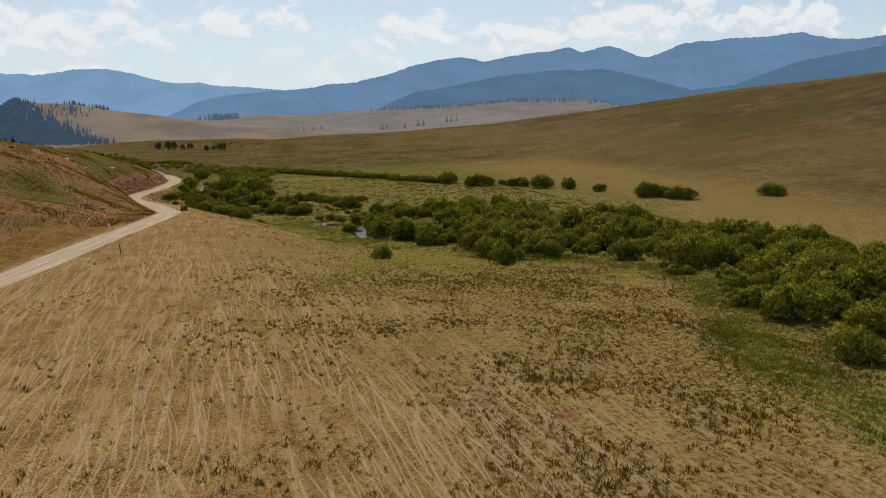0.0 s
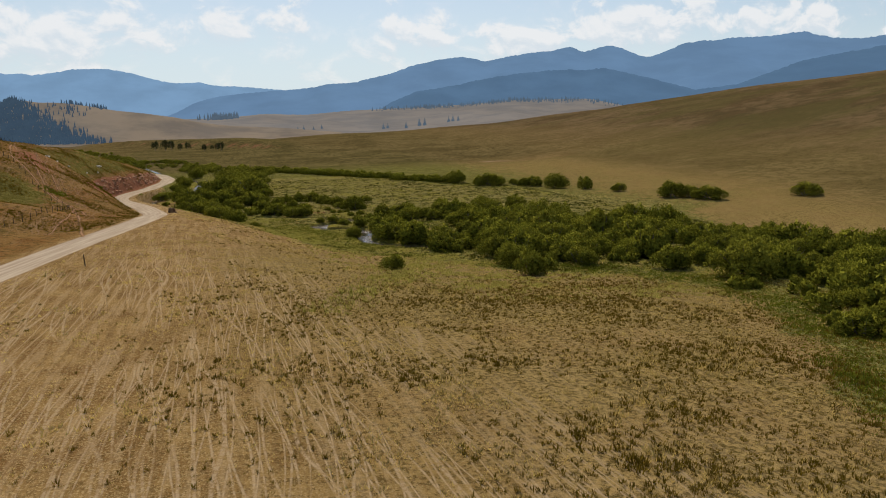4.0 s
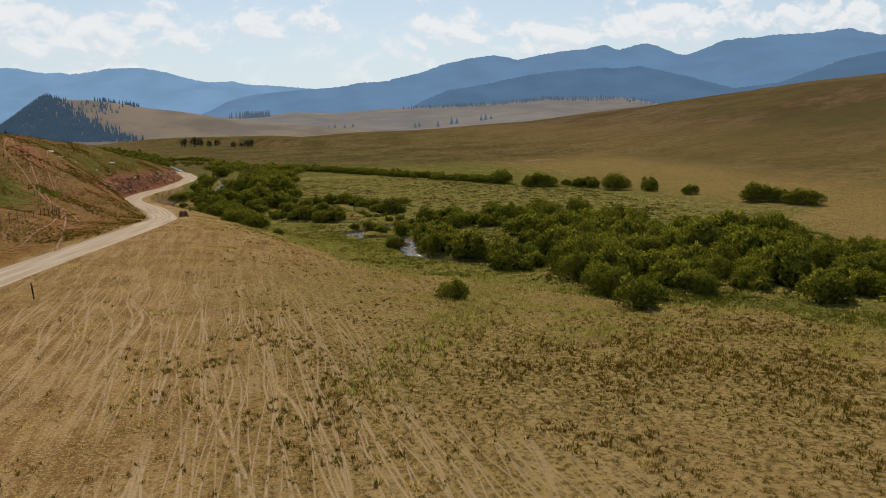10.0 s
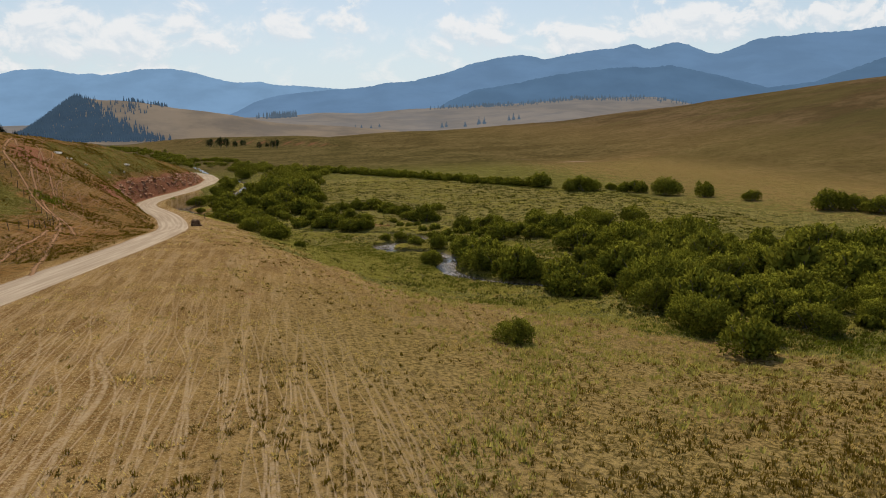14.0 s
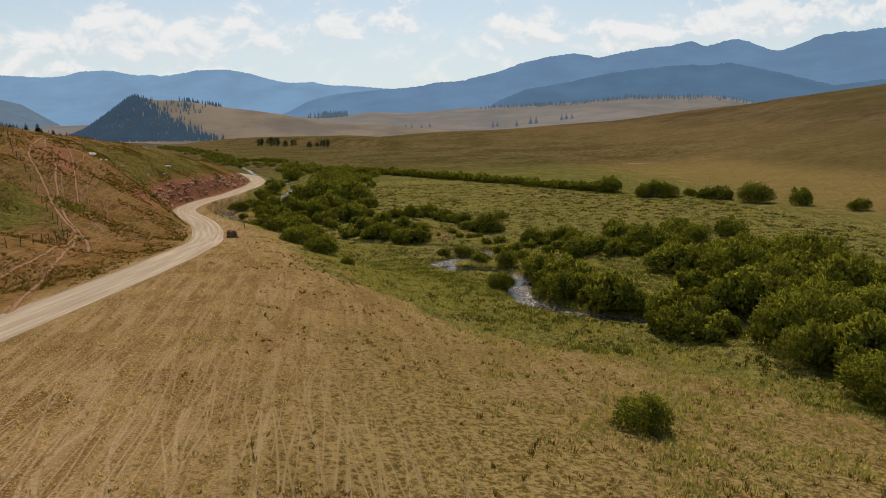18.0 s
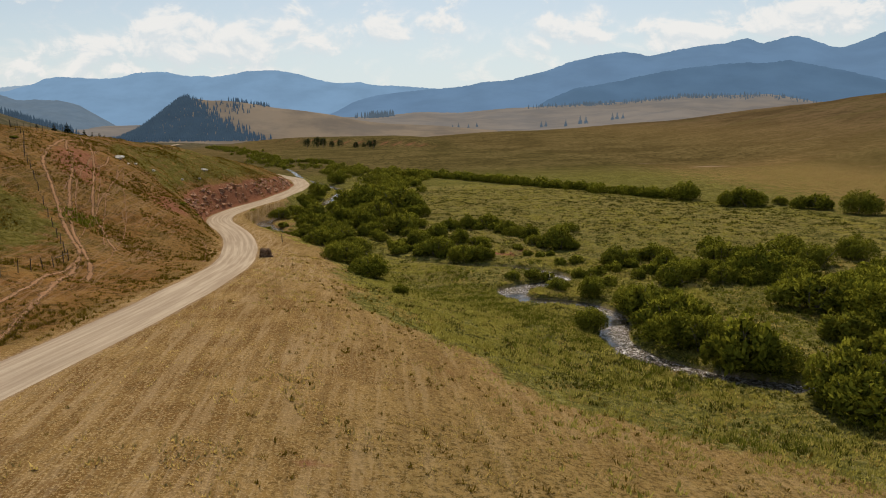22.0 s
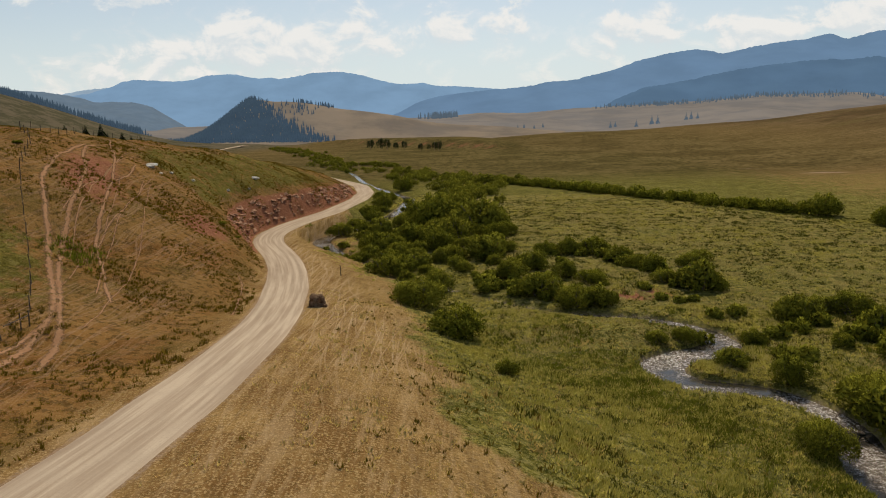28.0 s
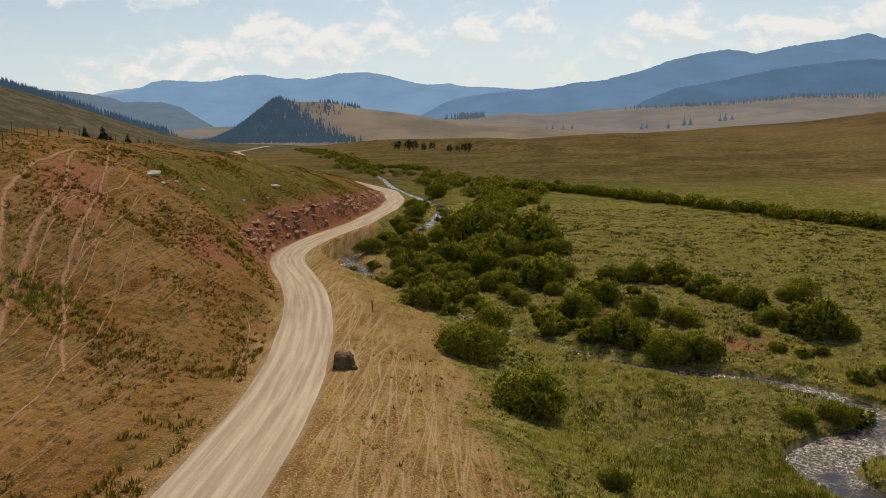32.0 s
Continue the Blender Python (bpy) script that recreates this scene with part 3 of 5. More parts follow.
def build_ground():
    xs = axis(-78, 90, 1.1, -4200, 4300)
    xs = np.sort(np.concatenate([xs, xs[(xs > -66) & (xs < -14)] + 0.55, xs[(xs > 14) & (xs < 36)] + 0.55]))
    ys = axis(-165, 232, 1.1, -2600, 4300)
    ys = np.sort(np.concatenate([ys, ys[(ys > 5) & (ys < 108)] + 0.55]))
    gx, gy = np.meshgrid(xs, ys)
    z = land(gx.ravel(), gy.ravel())
    x, y = gx.ravel(), gy.ravel()
    nx, ny = len(xs), len(ys)
    idx = np.arange(nx * ny).reshape(ny, nx)
    faces = np.stack([idx[:-1, :-1], idx[:-1, 1:], idx[1:, 1:], idx[1:, :-1]], -1).reshape(-1, 4)
    ob = sheet("ground", np.stack([x, y, z], 1), faces, M_GROUND, True)
    # cover: lush, red soil, trodden; range: tawny, sage, trails
    d = (x - road_x(y))
    w = np.interp(y, BENCH_Y, BENCH_W)
    edge = np.interp(y, GREEN_Y, GREEN_X)
    lush = step((x - edge + 3.0 + 7.0 * fbm(x, y, 8, 3, 171)) / 9.0) * (d > 0) * (0.95 - 0.5 * step((x - 95) / 60))
    lush = lush * (1 - step((y - 330) / 250) * step((x - 30) / 80)) * (1 - 0.75 * step((x - np.interp(y, (-60, 0, 30, 60, 130, 200), (105, 96, 110, 165, 165, 165))) / 25))
    lush = lush * (1 - 0.2 * step((x - 16 - 0.3 * np.maximum(100 - y, 0)) / 16) * step((y - 42) / 25))
    swale = line_distance(x, y, np.array([(8, -62), (12, -55), (17, -46), (21, -36), (25, -27), (32, -12)], float))
    lush = np.maximum(lush, 0.42 * (1 - step((swale - 0.5) / 3.5)) * step(fbm(x, y, 9, 2, 91) * 1.6 + 0.55))
    e = np.maximum(-d - ROAD_HALF, 0)
    gully = np.exp(-(((x + 47) / 9.5) ** 2 + ((y - 38) / 16) ** 2)) * 1.35
    band = step((e - 4.5) / 3) * (1 - step((e - 19) / 6)) * np.interp(y, (96, 106, 180, 200), (0, 1, 1, 0))
    lush = np.maximum(lush, np.maximum(0.62 * gully, 0.6 * band))
    lush = np.maximum(lush, 0.25 * (d < 0) * step((y - 20) / 60) * (1 - step((y - 240) / 60)))
    soil = np.interp(y, (84, 98, 205, 222), (0, 1, 1, 0)) * step(e / 0.8) * (1 - step((e - 3.8) / 2.5)) * 0.95
    soil = np.maximum(soil, 0.76 * np.exp(-(((x + 51 + 0.35 * (y - 76)) / 6.5) ** 2 + ((y - 76) / 19) ** 2)))
    soil = np.maximum(soil, 0.34 * (d < 0) * step((e - 8) / 10) * step((y - 35) / 30) * (1 - step((y - 120) / 30)))
    soil = np.maximum(soil, 0.8 * np.exp(-(((x + 37.5) / 4.5) ** 2 + ((y - 80.5) / 7.5) ** 2)))
    trod = np.zeros_like(x)
    for wx, wy, rx, ry in WALLOWS:
        soil = np.maximum(soil, 0.8 * np.exp(-(((x - wx) / rx) ** 2 + ((y - wy) / ry) ** 2)))
    verge = (1 - step((np.abs(d) - ROAD_HALF - 0.2) / 1.0)) * 0.55
    trod = np.maximum(trod, verge)
    sd = np.full(x.shape, 1e3)
    near = (x > -60) & (x < 60) & (y > -20) & (y < 260)
    sd[near] = line_distance(x[near], y[near], STREAM_LINE)
    bars = 1 - step((sd - stream_half(y) - 0.2) / 1.1)
    trod = np.maximum(trod, 0.5 * bars)
    soil = np.maximum(soil, 0.95 * np.exp(-(((x - 24.5) / 7.0) ** 2 + ((y - 72.5) / 4.5) ** 2)))
    tawny = np.maximum(step((x - 170) / 160) * 0.9, np.maximum(step((y - 900) / 300), 0.35 * step((-x - 110) / 120) * step((y - 150) / 150)))
    slope_grass = (d < -3) * step((e - 0.5) / 3) * (1 - step((-x - 110) / 60)) * (1 - step((y - 240) / 60))
    sage = step((y - 220) / 90) * (1 - tawny) * 0.9
    sage = np.maximum(sage, step((x - np.interp(y, (-60, 20, 60, 200), (150, 150, 165, 175))) / 45) * (1 - tawny) * 0.8)
    for wx, wy, rx, ry, deep in ((159, 269, 16, 3.5, 0.75), (137, 292, 14, 3, 0.6), (250, 330, 30, 9, 0.45), (330, 420, 40, 14, 0.4)):
        trod = np.maximum(trod, deep * np.exp(-(((x - wx) / rx) ** 2 + ((y - wy) / ry) ** 2)))
    scarp = np.exp(-((x - 53 + 0.52 * (y - 520)) / 11) ** 2) * step((y - 430) / 60) * (1 - step((x - 30) / 60))
    soil = np.maximum(soil, 0.62 * scarp)
    trail = (d > 3) * (1 - step((d / w - 0.36) / 0.3)) * (1 - 0.72 * step((y + 45) / 30) * (1 - step((y - 22) / 15)))
    trail = np.maximum(trail, 0.7 * (d < -3) * step((e - 3) / 6) * (1 - step((y - 130) / 40)))
    weedy = (d > 3) * step((d / w - 0.22) / 0.4) * (1 - 0.75 * step((y + 40) / 40))
    weedy = np.maximum(weedy, step((x - 80) / 20) * (y < 260))
    for name, chans in (("cover", (lush, soil, trod, slope_grass)), ("range", (tawny, sage, trail, weedy))):
        layer = ob.data.color_attributes.new(name, "FLOAT_COLOR", "POINT")
        layer.data.foreach_set("color", np.stack(chans, 1).astype(np.float32).ravel())
    tagged(ob, "dry golden grass valley floor rising to brown hills", "ground", kind="structure")
    return ob


ground = build_ground()


def build_road():
    ys = np.concatenate([np.arange(-170, 236, 1.0), np.arange(236, 800, 6.0)])
    cx, sl = road_x(ys), np.interp(ys, LINE_T, LINE_S)
    nxv, nyv = 1 / np.sqrt(1 + sl * sl), -sl / np.sqrt(1 + sl * sl)
    lat = np.array([-1.12, -1, -0.75, -0.4, 0, 0.4, 0.75, 1, 1.12])
    crown = np.array([-0.10, 0.03, 0.06, 0.07, 0.10, 0.07, 0.06, 0.03, -0.10])
    wob = 1 + 0.07 * fbm(ys, ys * 0, 9, 3, 51)
    verts, uvs = [], []
    run = np.cumsum(np.hypot(np.gradient(cx), np.gradient(ys)))
    for i, yy in enumerate(ys):
        half = ROAD_HALF * wob[i]
        for k, c in zip(lat, crown):
            px, py = cx[i] + nxv[i] * k * half, yy + nyv[i] * k * half
            verts.append((px, py, 0.0))
            uvs.append((k * half, run[i], c))
    verts = np.array(verts)
    verts[:, 2] = land(verts[:, 0], verts[:, 1]) + np.array([q[2] for q in uvs]) + 0.02
    n = len(lat)
    faces = [(i * n + j, i * n + j + 1, (i + 1) * n + j + 1, (i + 1) * n + j) for i in range(len(ys) - 1) for j in range(n - 1)]
    ob = sheet("road", verts, faces, M_ROAD, True)
    layer = ob.data.uv_layers.new(name="run")
    vi = np.zeros(len(ob.data.loops), np.int32)
    ob.data.loops.foreach_get("vertex_index", vi)
    layer.data.foreach_set("uv", np.array([(q[0], q[1]) for q in uvs], np.float32)[vi].ravel())
    return tagged(ob, "pale gravel road winding below the hillside", "road", kind="structure")


road = build_road()


TRACKS = [
    ([(-24, -12), (-28.4, 8.5), (-30.5, 19), (-32.9, 30), (-35.4, 37.5), (-39, 43.3), (-42, 48), (-44.5, 53), (-47, 57.5), (-51, 63.5), (-54.5, 71), (-56.5, 79), (-58, 85), (-59.3, 91)], 0.34),
    ([(-31.5, -4), (-31.3, 14.8), (-33.2, 25.3), (-34, 33.7)], 0.26),
    ([(-29.5, 24), (-31.6, 31.3), (-34.3, 36), (-40.6, 47), (-44.9, 57), (-48.5, 68), (-53, 79), (-56.5, 84), (-60, 96)], 0.3),
    ([(-65, 111), (-54.4, 90.4), (-49.9, 80), (-43, 61.5), (-41.3, 56), (-37.8, 50.7), (-33, 42)], 0.24),
    ([(-54, 71), (-50, 74), (-48, 80), (-51, 90)], 0.2),
    ([(-23.5, 47), (-25, 56), (-27, 63), (-29, 67)], 0.15),
]


def track_material():
    g = Graph("trodden_red_earth")
    uv = g.add("ShaderNodeUVMap")
    sx = g.add("ShaderNodeSeparateXYZ")
    g.nt.links.new(uv.outputs[0], sx.inputs[0])
    n1, n2 = g.noise(g.where(), 0.9, 4, 0.65), g.noise(g.where(), 5.0, 4, 0.7)
    col = g.mix(g.span(n1, 0.35, 0.65), (0.285, 0.155, 0.082), (0.385, 0.228, 0.130))
    col = g.mix(g.math("MULTIPLY", g.span(n2, 0.5, 0.7), 0.5), col, (0.24, 0.145, 0.082))
    edge = g.math("ADD", g.math("ABSOLUTE", sx.outputs[0]), g.math("MULTIPLY", g.math("SUBTRACT", n1, 0.5), 2.6))
    edge = g.math("ADD", edge, g.math("MULTIPLY", g.math("SUBTRACT", n2, 0.5), 0.9))
    clear = g.span(edge, 0.05, 1.0, 0.08, 1.0)
    p = g.add("ShaderNodeBsdfPrincipled", Base_Color=col, Roughness=0.95)
    p.inputs["Specular IOR Level"].default_value = 0.0
    t = g.add("ShaderNodeBsdfTransparent")
    mx = g.nt.nodes.new("ShaderNodeMixShader")
    o = g.nt.nodes.new("ShaderNodeOutputMaterial")
    g.put(mx.inputs[0], clear)
    g.nt.links.new(p.outputs[0], mx.inputs[1])
    g.nt.links.new(t.outputs[0], mx.inputs[2])
    g.nt.links.new(mx.outputs[0], o.inputs[0])
    return g.mat


M_TRACK = track_material()


def build_track(pts, wid):
    line = round_line(pts, 3)
    seg = np.concatenate([[0], np.cumsum(np.linalg.norm(np.diff(line, axis=0), axis=1))])
    run = np.arange(0, seg[-1], 0.6)
    line = np.stack([np.interp(run, seg, line[:, 0]), np.interp(run, seg, line[:, 1])], 1)
    line[:, 0] += 0.4 * fbm(run, run * 0 + wid, 9, 3, 81)
    tang = np.gradient(line, axis=0)
    tang /= np.linalg.norm(tang, axis=1)[:, None] + 1e-9
    nrm = np.stack([tang[:, 1], -tang[:, 0]], 1)
    lat = np.array([-1, -0.5, 0, 0.5, 1])
    xy = (line[:, None, :] + nrm[:, None, :] * (lat * wid * 1.35)[None, :, None]).reshape(-1, 2)
    z = land(xy[:, 0], xy[:, 1]) + 0.07
    idx = np.arange(len(xy)).reshape(-1, 5)
    faces = np.stack([idx[:-1, :-1], idx[:-1, 1:], idx[1:, 1:], idx[1:, :-1]], -1).reshape(-1, 4)
    ob = sheet("dirt_track", np.column_stack([xy, z]), faces, M_TRACK, True)
    layer = ob.data.uv_layers.new(name="run")
    vi = np.zeros(len(ob.data.loops), np.int32)
    ob.data.loops.foreach_get("vertex_index", vi)
    layer.data.foreach_set("uv", np.column_stack([np.tile(lat, len(line)), run.repeat(5)]).astype(np.float32)[vi].ravel())
    return tagged(ob, "trodden reddish cattle track up the hillside", "track", kind="structure")


for pts, wid in TRACKS:
    build_track(pts, wid)
for k in range(6):      # thin trails up the slope
    a, b = (-31.5 - 2.1 * k, 34 + 2.5 * k), (-47 - 2.1 * k, 90 + 2.2 * k)
    build_track([(a[0] + (b[0] - a[0]) * q + 1.0 * math.sin(2.1 * k + 5 * q), a[1] + (b[1] - a[1]) * q) for q in np.linspace(0.12 * (k % 3), 1 - 0.1 * (k % 4), 9)], 0.08 + 0.02 * (k % 3))


def build_stream():
    line = round_line(STREAM, 3)
    tang = np.gradient(line, axis=0)
    tang /= np.linalg.norm(tang, axis=1)[:, None] + 1e-9
    nrm = np.stack([tang[:, 1], -tang[:, 0]], 1)
    lat = np.linspace(-1, 1, 7)
    verts = []
    for p, q in zip(line, nrm):
        wv = stream_half(p[1]) * 1.4 + 0.9
        for k in lat:
            verts.append((p[0] + q[0] * k * wv, p[1] + q[1] * k * wv, stream_z(p[1]) - 0.02))
    faces = [(i * 7 + j, i * 7 + j + 1, (i + 1) * 7 + j + 1, (i + 1) * 7 + j) for i in range(len(line) - 1) for j in range(6)]
    return tagged(sheet("water", verts, faces, M_WATER, True), "shallow rippling creek with pale stones", "water", kind="structure")


water = build_stream()


# ---- distance ----
def mountain(name, dist, profile_az, profile_el, depth, mat, label, seed, foot=1.15):
    azs = np.linspace(profile_az[0], profile_az[-1], 1100)
    els = np.interp(azs, profile_az, profile_el)
    els = np.convolve(np.pad(els, 3, mode="edge"), np.ones(7) / 7, mode="valid")
    rows = 22
    verts = []
    for i in range(rows):
        f = i / (rows - 1)
        r = dist - depth * (1 - f) if f < 1 else dist
        top = 24 + dist * np.tan(np.radians(els))
        ar = np.radians(azs)
        spur = fbm(azs * 60, np.full_like(azs, r), 330, 4, seed)
        k = np.clip(f ** foot + 0.55 * spur * f * (1 - f) * 2, 0, 1.02)
        jag = 0.016 * top * fbm(azs * 60, azs * 0 + seed, 12, 4, seed) if i == rows - 1 else 0
        verts.append(np.stack([r * np.sin(ar), -75 + r * np.cos(ar), top * k + jag - 12 * (i == 0)], 1))
    ar = np.radians(azs)
    verts.append(np.stack([(dist + 250) * np.sin(ar), -75 + (dist + 250) * np.cos(ar), np.zeros_like(ar)], 1))
    verts = np.concatenate(verts)
    n = len(azs)
    idx = np.arange(len(verts)).reshape(-1, n)
    faces = np.stack([idx[:-1, :-1], idx[:-1, 1:], idx[1:, 1:], idx[1:, :-1]], -1).reshape(-1, 4)
    return tagged(sheet(name, verts, faces, mat, True), label, "mountain", kind="structure")


mountain("backdrop_mountain", 4740, (-62, -40, -32, -29.5, -28.2, -27, -25.2, -23, -20), (2.2, 2.2, 2.3, 2.5, 2.85, 3.12, 3.3, 3.0, 2.0), 300, M_MOUNT_P, "faint far mountain in pale blue haze", 29)
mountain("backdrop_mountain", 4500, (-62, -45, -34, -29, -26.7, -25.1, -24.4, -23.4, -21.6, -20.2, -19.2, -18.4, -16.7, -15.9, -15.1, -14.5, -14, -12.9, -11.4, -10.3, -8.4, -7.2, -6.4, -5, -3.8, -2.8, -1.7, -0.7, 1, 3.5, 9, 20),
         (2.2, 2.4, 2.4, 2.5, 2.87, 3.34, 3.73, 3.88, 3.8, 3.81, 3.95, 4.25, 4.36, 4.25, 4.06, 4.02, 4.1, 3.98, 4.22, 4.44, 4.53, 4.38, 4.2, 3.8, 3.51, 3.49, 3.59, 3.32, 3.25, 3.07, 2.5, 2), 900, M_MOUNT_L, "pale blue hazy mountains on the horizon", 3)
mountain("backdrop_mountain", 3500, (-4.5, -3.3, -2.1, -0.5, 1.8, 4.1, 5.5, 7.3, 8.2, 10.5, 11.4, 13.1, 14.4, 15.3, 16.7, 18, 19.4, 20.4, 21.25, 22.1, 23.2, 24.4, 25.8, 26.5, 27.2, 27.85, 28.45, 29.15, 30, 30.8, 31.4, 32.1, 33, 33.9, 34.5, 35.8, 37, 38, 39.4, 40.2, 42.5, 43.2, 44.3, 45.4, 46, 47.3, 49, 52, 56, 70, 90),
         (0.9, 1.4, 2.05, 2.47, 2.75, 2.93, 2.99, 3.17, 3.41, 3.5, 3.73, 4.07, 4.5, 4.81, 5.08, 5.28, 5.39, 5.27, 4.98, 5.13, 5.34, 5.5, 5.65, 5.58, 5.77, 5.93, 5.88, 5.48, 5.63, 5.84, 5.9, 5.74, 5.3, 4.95, 4.88, 5.35, 5.82, 5.9, 5.88, 6.0, 5.96, 5.92, 6.1, 6.1, 5.8, 5.5, 5.38, 5.6, 5.3, 5.5, 4), 900, M_MOUNT_R, "forested mountain range in blue haze across the valley", 7)
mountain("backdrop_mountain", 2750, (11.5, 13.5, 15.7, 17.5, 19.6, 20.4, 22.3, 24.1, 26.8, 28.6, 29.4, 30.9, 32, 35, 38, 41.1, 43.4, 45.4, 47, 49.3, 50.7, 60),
         (0.6, 1.9, 2.75, 2.97, 3.28, 3.5, 3.78, 4.0, 4.17, 4.18, 4.07, 4.22, 4.0, 3.2, 2.3, 2.59, 3.41, 4.1, 4.39, 4.65, 4.86, 4.5), 500, M_MOUNT_N, "forested spur in darker blue haze below the range", 13)
mountain("backdrop_mountain", 2300, (-70, -50, -36, -33, -29.2, -28.5, -26.8, -26, -24.9, -23.4, -22.2, -21.4, -20.2, -19.5, -18.5), (5, 4, 3.3, 3.2, 2.95, 2.86, 2.55, 2.22, 2.28, 2.24, 1.9, 1.35, 0.6, 0.1, -0.3), 500, M_MOUNT_W, "wooded ridge in grey blue haze", 19)


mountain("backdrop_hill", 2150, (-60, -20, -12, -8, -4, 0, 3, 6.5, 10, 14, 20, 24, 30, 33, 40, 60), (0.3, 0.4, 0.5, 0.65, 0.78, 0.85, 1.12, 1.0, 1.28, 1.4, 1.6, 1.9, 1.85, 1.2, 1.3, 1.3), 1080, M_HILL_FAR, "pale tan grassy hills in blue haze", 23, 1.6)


def build_knob():
    """The steep wooded knob up the valley and the pale grass shoulder behind it."""
    xs, ys = np.linspace(-520, 620, 190), np.linspace(1010, 1750, 110)
    gx, gy = (k.ravel() for k in np.meshgrid(xs, ys))
    dx, dy = gx + 363, gy - 1290
    side = np.where(dx < 0, np.maximum(0, 1 + dx / 96), 1 - 0.6 * step(dx / 420) - 0.4 * step((dx - 300) / 520))
    knob = side * np.where(dy < 0, np.exp(-(dy / 150) ** 2), np.exp(-(dy / 240) ** 2))
    z = 80 * np.maximum(knob, 0) * (1 + 0.08 * fbm(gx, gy, 90, 3, 37)) + 14 * fbm(gx, gy, 160, 3, 41) * step((dx - 60) / 200) * knob - 1.0
    n = len(xs)
    idx = np.arange(len(gx)).reshape(-1, n)
    faces = np.stack([idx[:-1, :-1], idx[:-1, 1:], idx[1:, 1:], idx[1:, :-1]], -1).reshape(-1, 4)
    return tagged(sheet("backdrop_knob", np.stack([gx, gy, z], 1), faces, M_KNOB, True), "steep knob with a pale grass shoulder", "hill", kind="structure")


KNOB = build_knob()


# ---- willows ----
def leafy_crown(rng, radius, tall, lobes, leaves, leaf):
    """Leaves in uneven tufts about several lobes; returns vertices and faces."""
    centres = []
    for k in range(lobes):
        a, q = rng.uniform(0, 2 * np.pi), radius * 0.84 * math.sqrt((k + 0.5) / lobes)
        top = tall * (1 - 0.5 * (q / radius) ** 2) * rng.uniform(0.8, 1.05)
        centres.append((q * math.cos(a), q * math.sin(a), top * 0.48, rng.uniform(0.24, 0.46) * radius, top * rng.uniform(0.46, 0.60)))
    c = np.array(centres)
    pick = rng.integers(0, lobes, leaves)
    dirs = rng.normal(size=(leaves, 3))
    dirs[:, 2] = np.where(dirs[:, 2] < -0.9, -dirs[:, 2], dirs[:, 2])
    dirs /= np.linalg.norm(dirs, axis=1)[:, None]
    depth = rng.uniform(0.55, 1.08, leaves) ** 0.7
    pos = c[pick, :3] + dirs * depth[:, None] * np.stack([c[pick, 3], c[pick, 3], c[pick, 4]], 1)
    pos[:, 2] = np.maximum(pos[:, 2], 0.05 + 0.35 * rng.uniform(size=leaves))
    ax = rng.normal(size=(leaves, 3)) + dirs * 0.9 + np.array([0, 0, 0.5])
    ax /= np.linalg.norm(ax, axis=1)[:, None]
    side = np.cross(ax, rng.normal(size=(leaves, 3)))
    side /= np.linalg.norm(side, axis=1)[:, None] + 1e-9
    turned = np.sum(np.cross(side, ax) * dirs, axis=1) > 0
    side = np.where(turned[:, None], side, -side)
    size = leaf * rng.uniform(0.6, 1.35, leaves)[:, None]
    quad = np.stack([pos - ax * size, pos + side * size * 0.42, pos + ax * size, pos - side * size * 0.42], 1).reshape(-1, 3)
    # leaves are shaded by the side of the shrub on which they sit
    middle = pos - np.array([0, 0, 0.30 * tall])
    middle /= np.linalg.norm(middle, axis=1)[:, None] + 1e-9
    lean = dirs * 0.55 + middle * 0.45 + 0.45 * np.cross(side, ax) + 0.2 * rng.normal(size=(leaves, 3))
    lean /= np.linalg.norm(lean, axis=1)[:, None] + 1e-9
    return quad, np.arange(leaves * 4).reshape(-1, 4), lean.repeat(4, axis=0)


def set_normals(me, normals):
    me.shade_smooth()
    me.normals_split_custom_set_from_vertices(normals.tolist())


def mesh_of(name, verts, faces, mat, normals=None):
    ob = sheet(name, verts, faces, mat)
    me = ob.data
    if normals is not None:
        set_normals(me, normals)
    bpy.data.objects.remove(ob)
    return me


def stems_mesh(rng, radius, tall, count):
    bm = bmesh.new()
    for _ in range(count):
        a, lean = rng.uniform(0, 2 * math.pi), rng.uniform(0.1, 0.75) * radius
        base = Vector((0.25 * radius * rng.uniform(-1, 1), 0.25 * radius * rng.uniform(-1, 1), -0.15))
        mid = base + Vector((math.cos(a) * lean * 0.4, math.sin(a) * lean * 0.4, tall * 0.4))
        tip = base + Vector((math.cos(a) * lean, math.sin(a) * lean, tall * rng.uniform(0.65, 0.88)))
        tube(bm, base, mid, 0.07, 0.045, 5)
        tube(bm, mid, tip, 0.045, 0.012, 5)
    me = bpy.data.meshes.new("trunk")
    bm.to_mesh(me)
    bm.free()
    me.materials.append(M_BARK)
    return me


RNG = np.random.default_rng(5)
WILLOWS = []
for radius, tall, lobes, leaves in ((2.6, 3.0, 26, 5200), (2.2, 2.7, 20, 4200), (3.1, 3.4, 30, 6400), (1.7, 2.2, 15, 2800), (1.3, 1.7, 12, 1800), (2.4, 3.2, 22, 4600), (2.0, 2.2, 17, 3400)):
    cv, cf, cn = leafy_crown(RNG, radius, tall, lobes, leaves, 0.15)
    WILLOWS.append((mesh_of("crown", cv, cf, M_WILLOW, cn), stems_mesh(RNG, radius, tall, 9), radius))
SHRUB_COUNT = 0


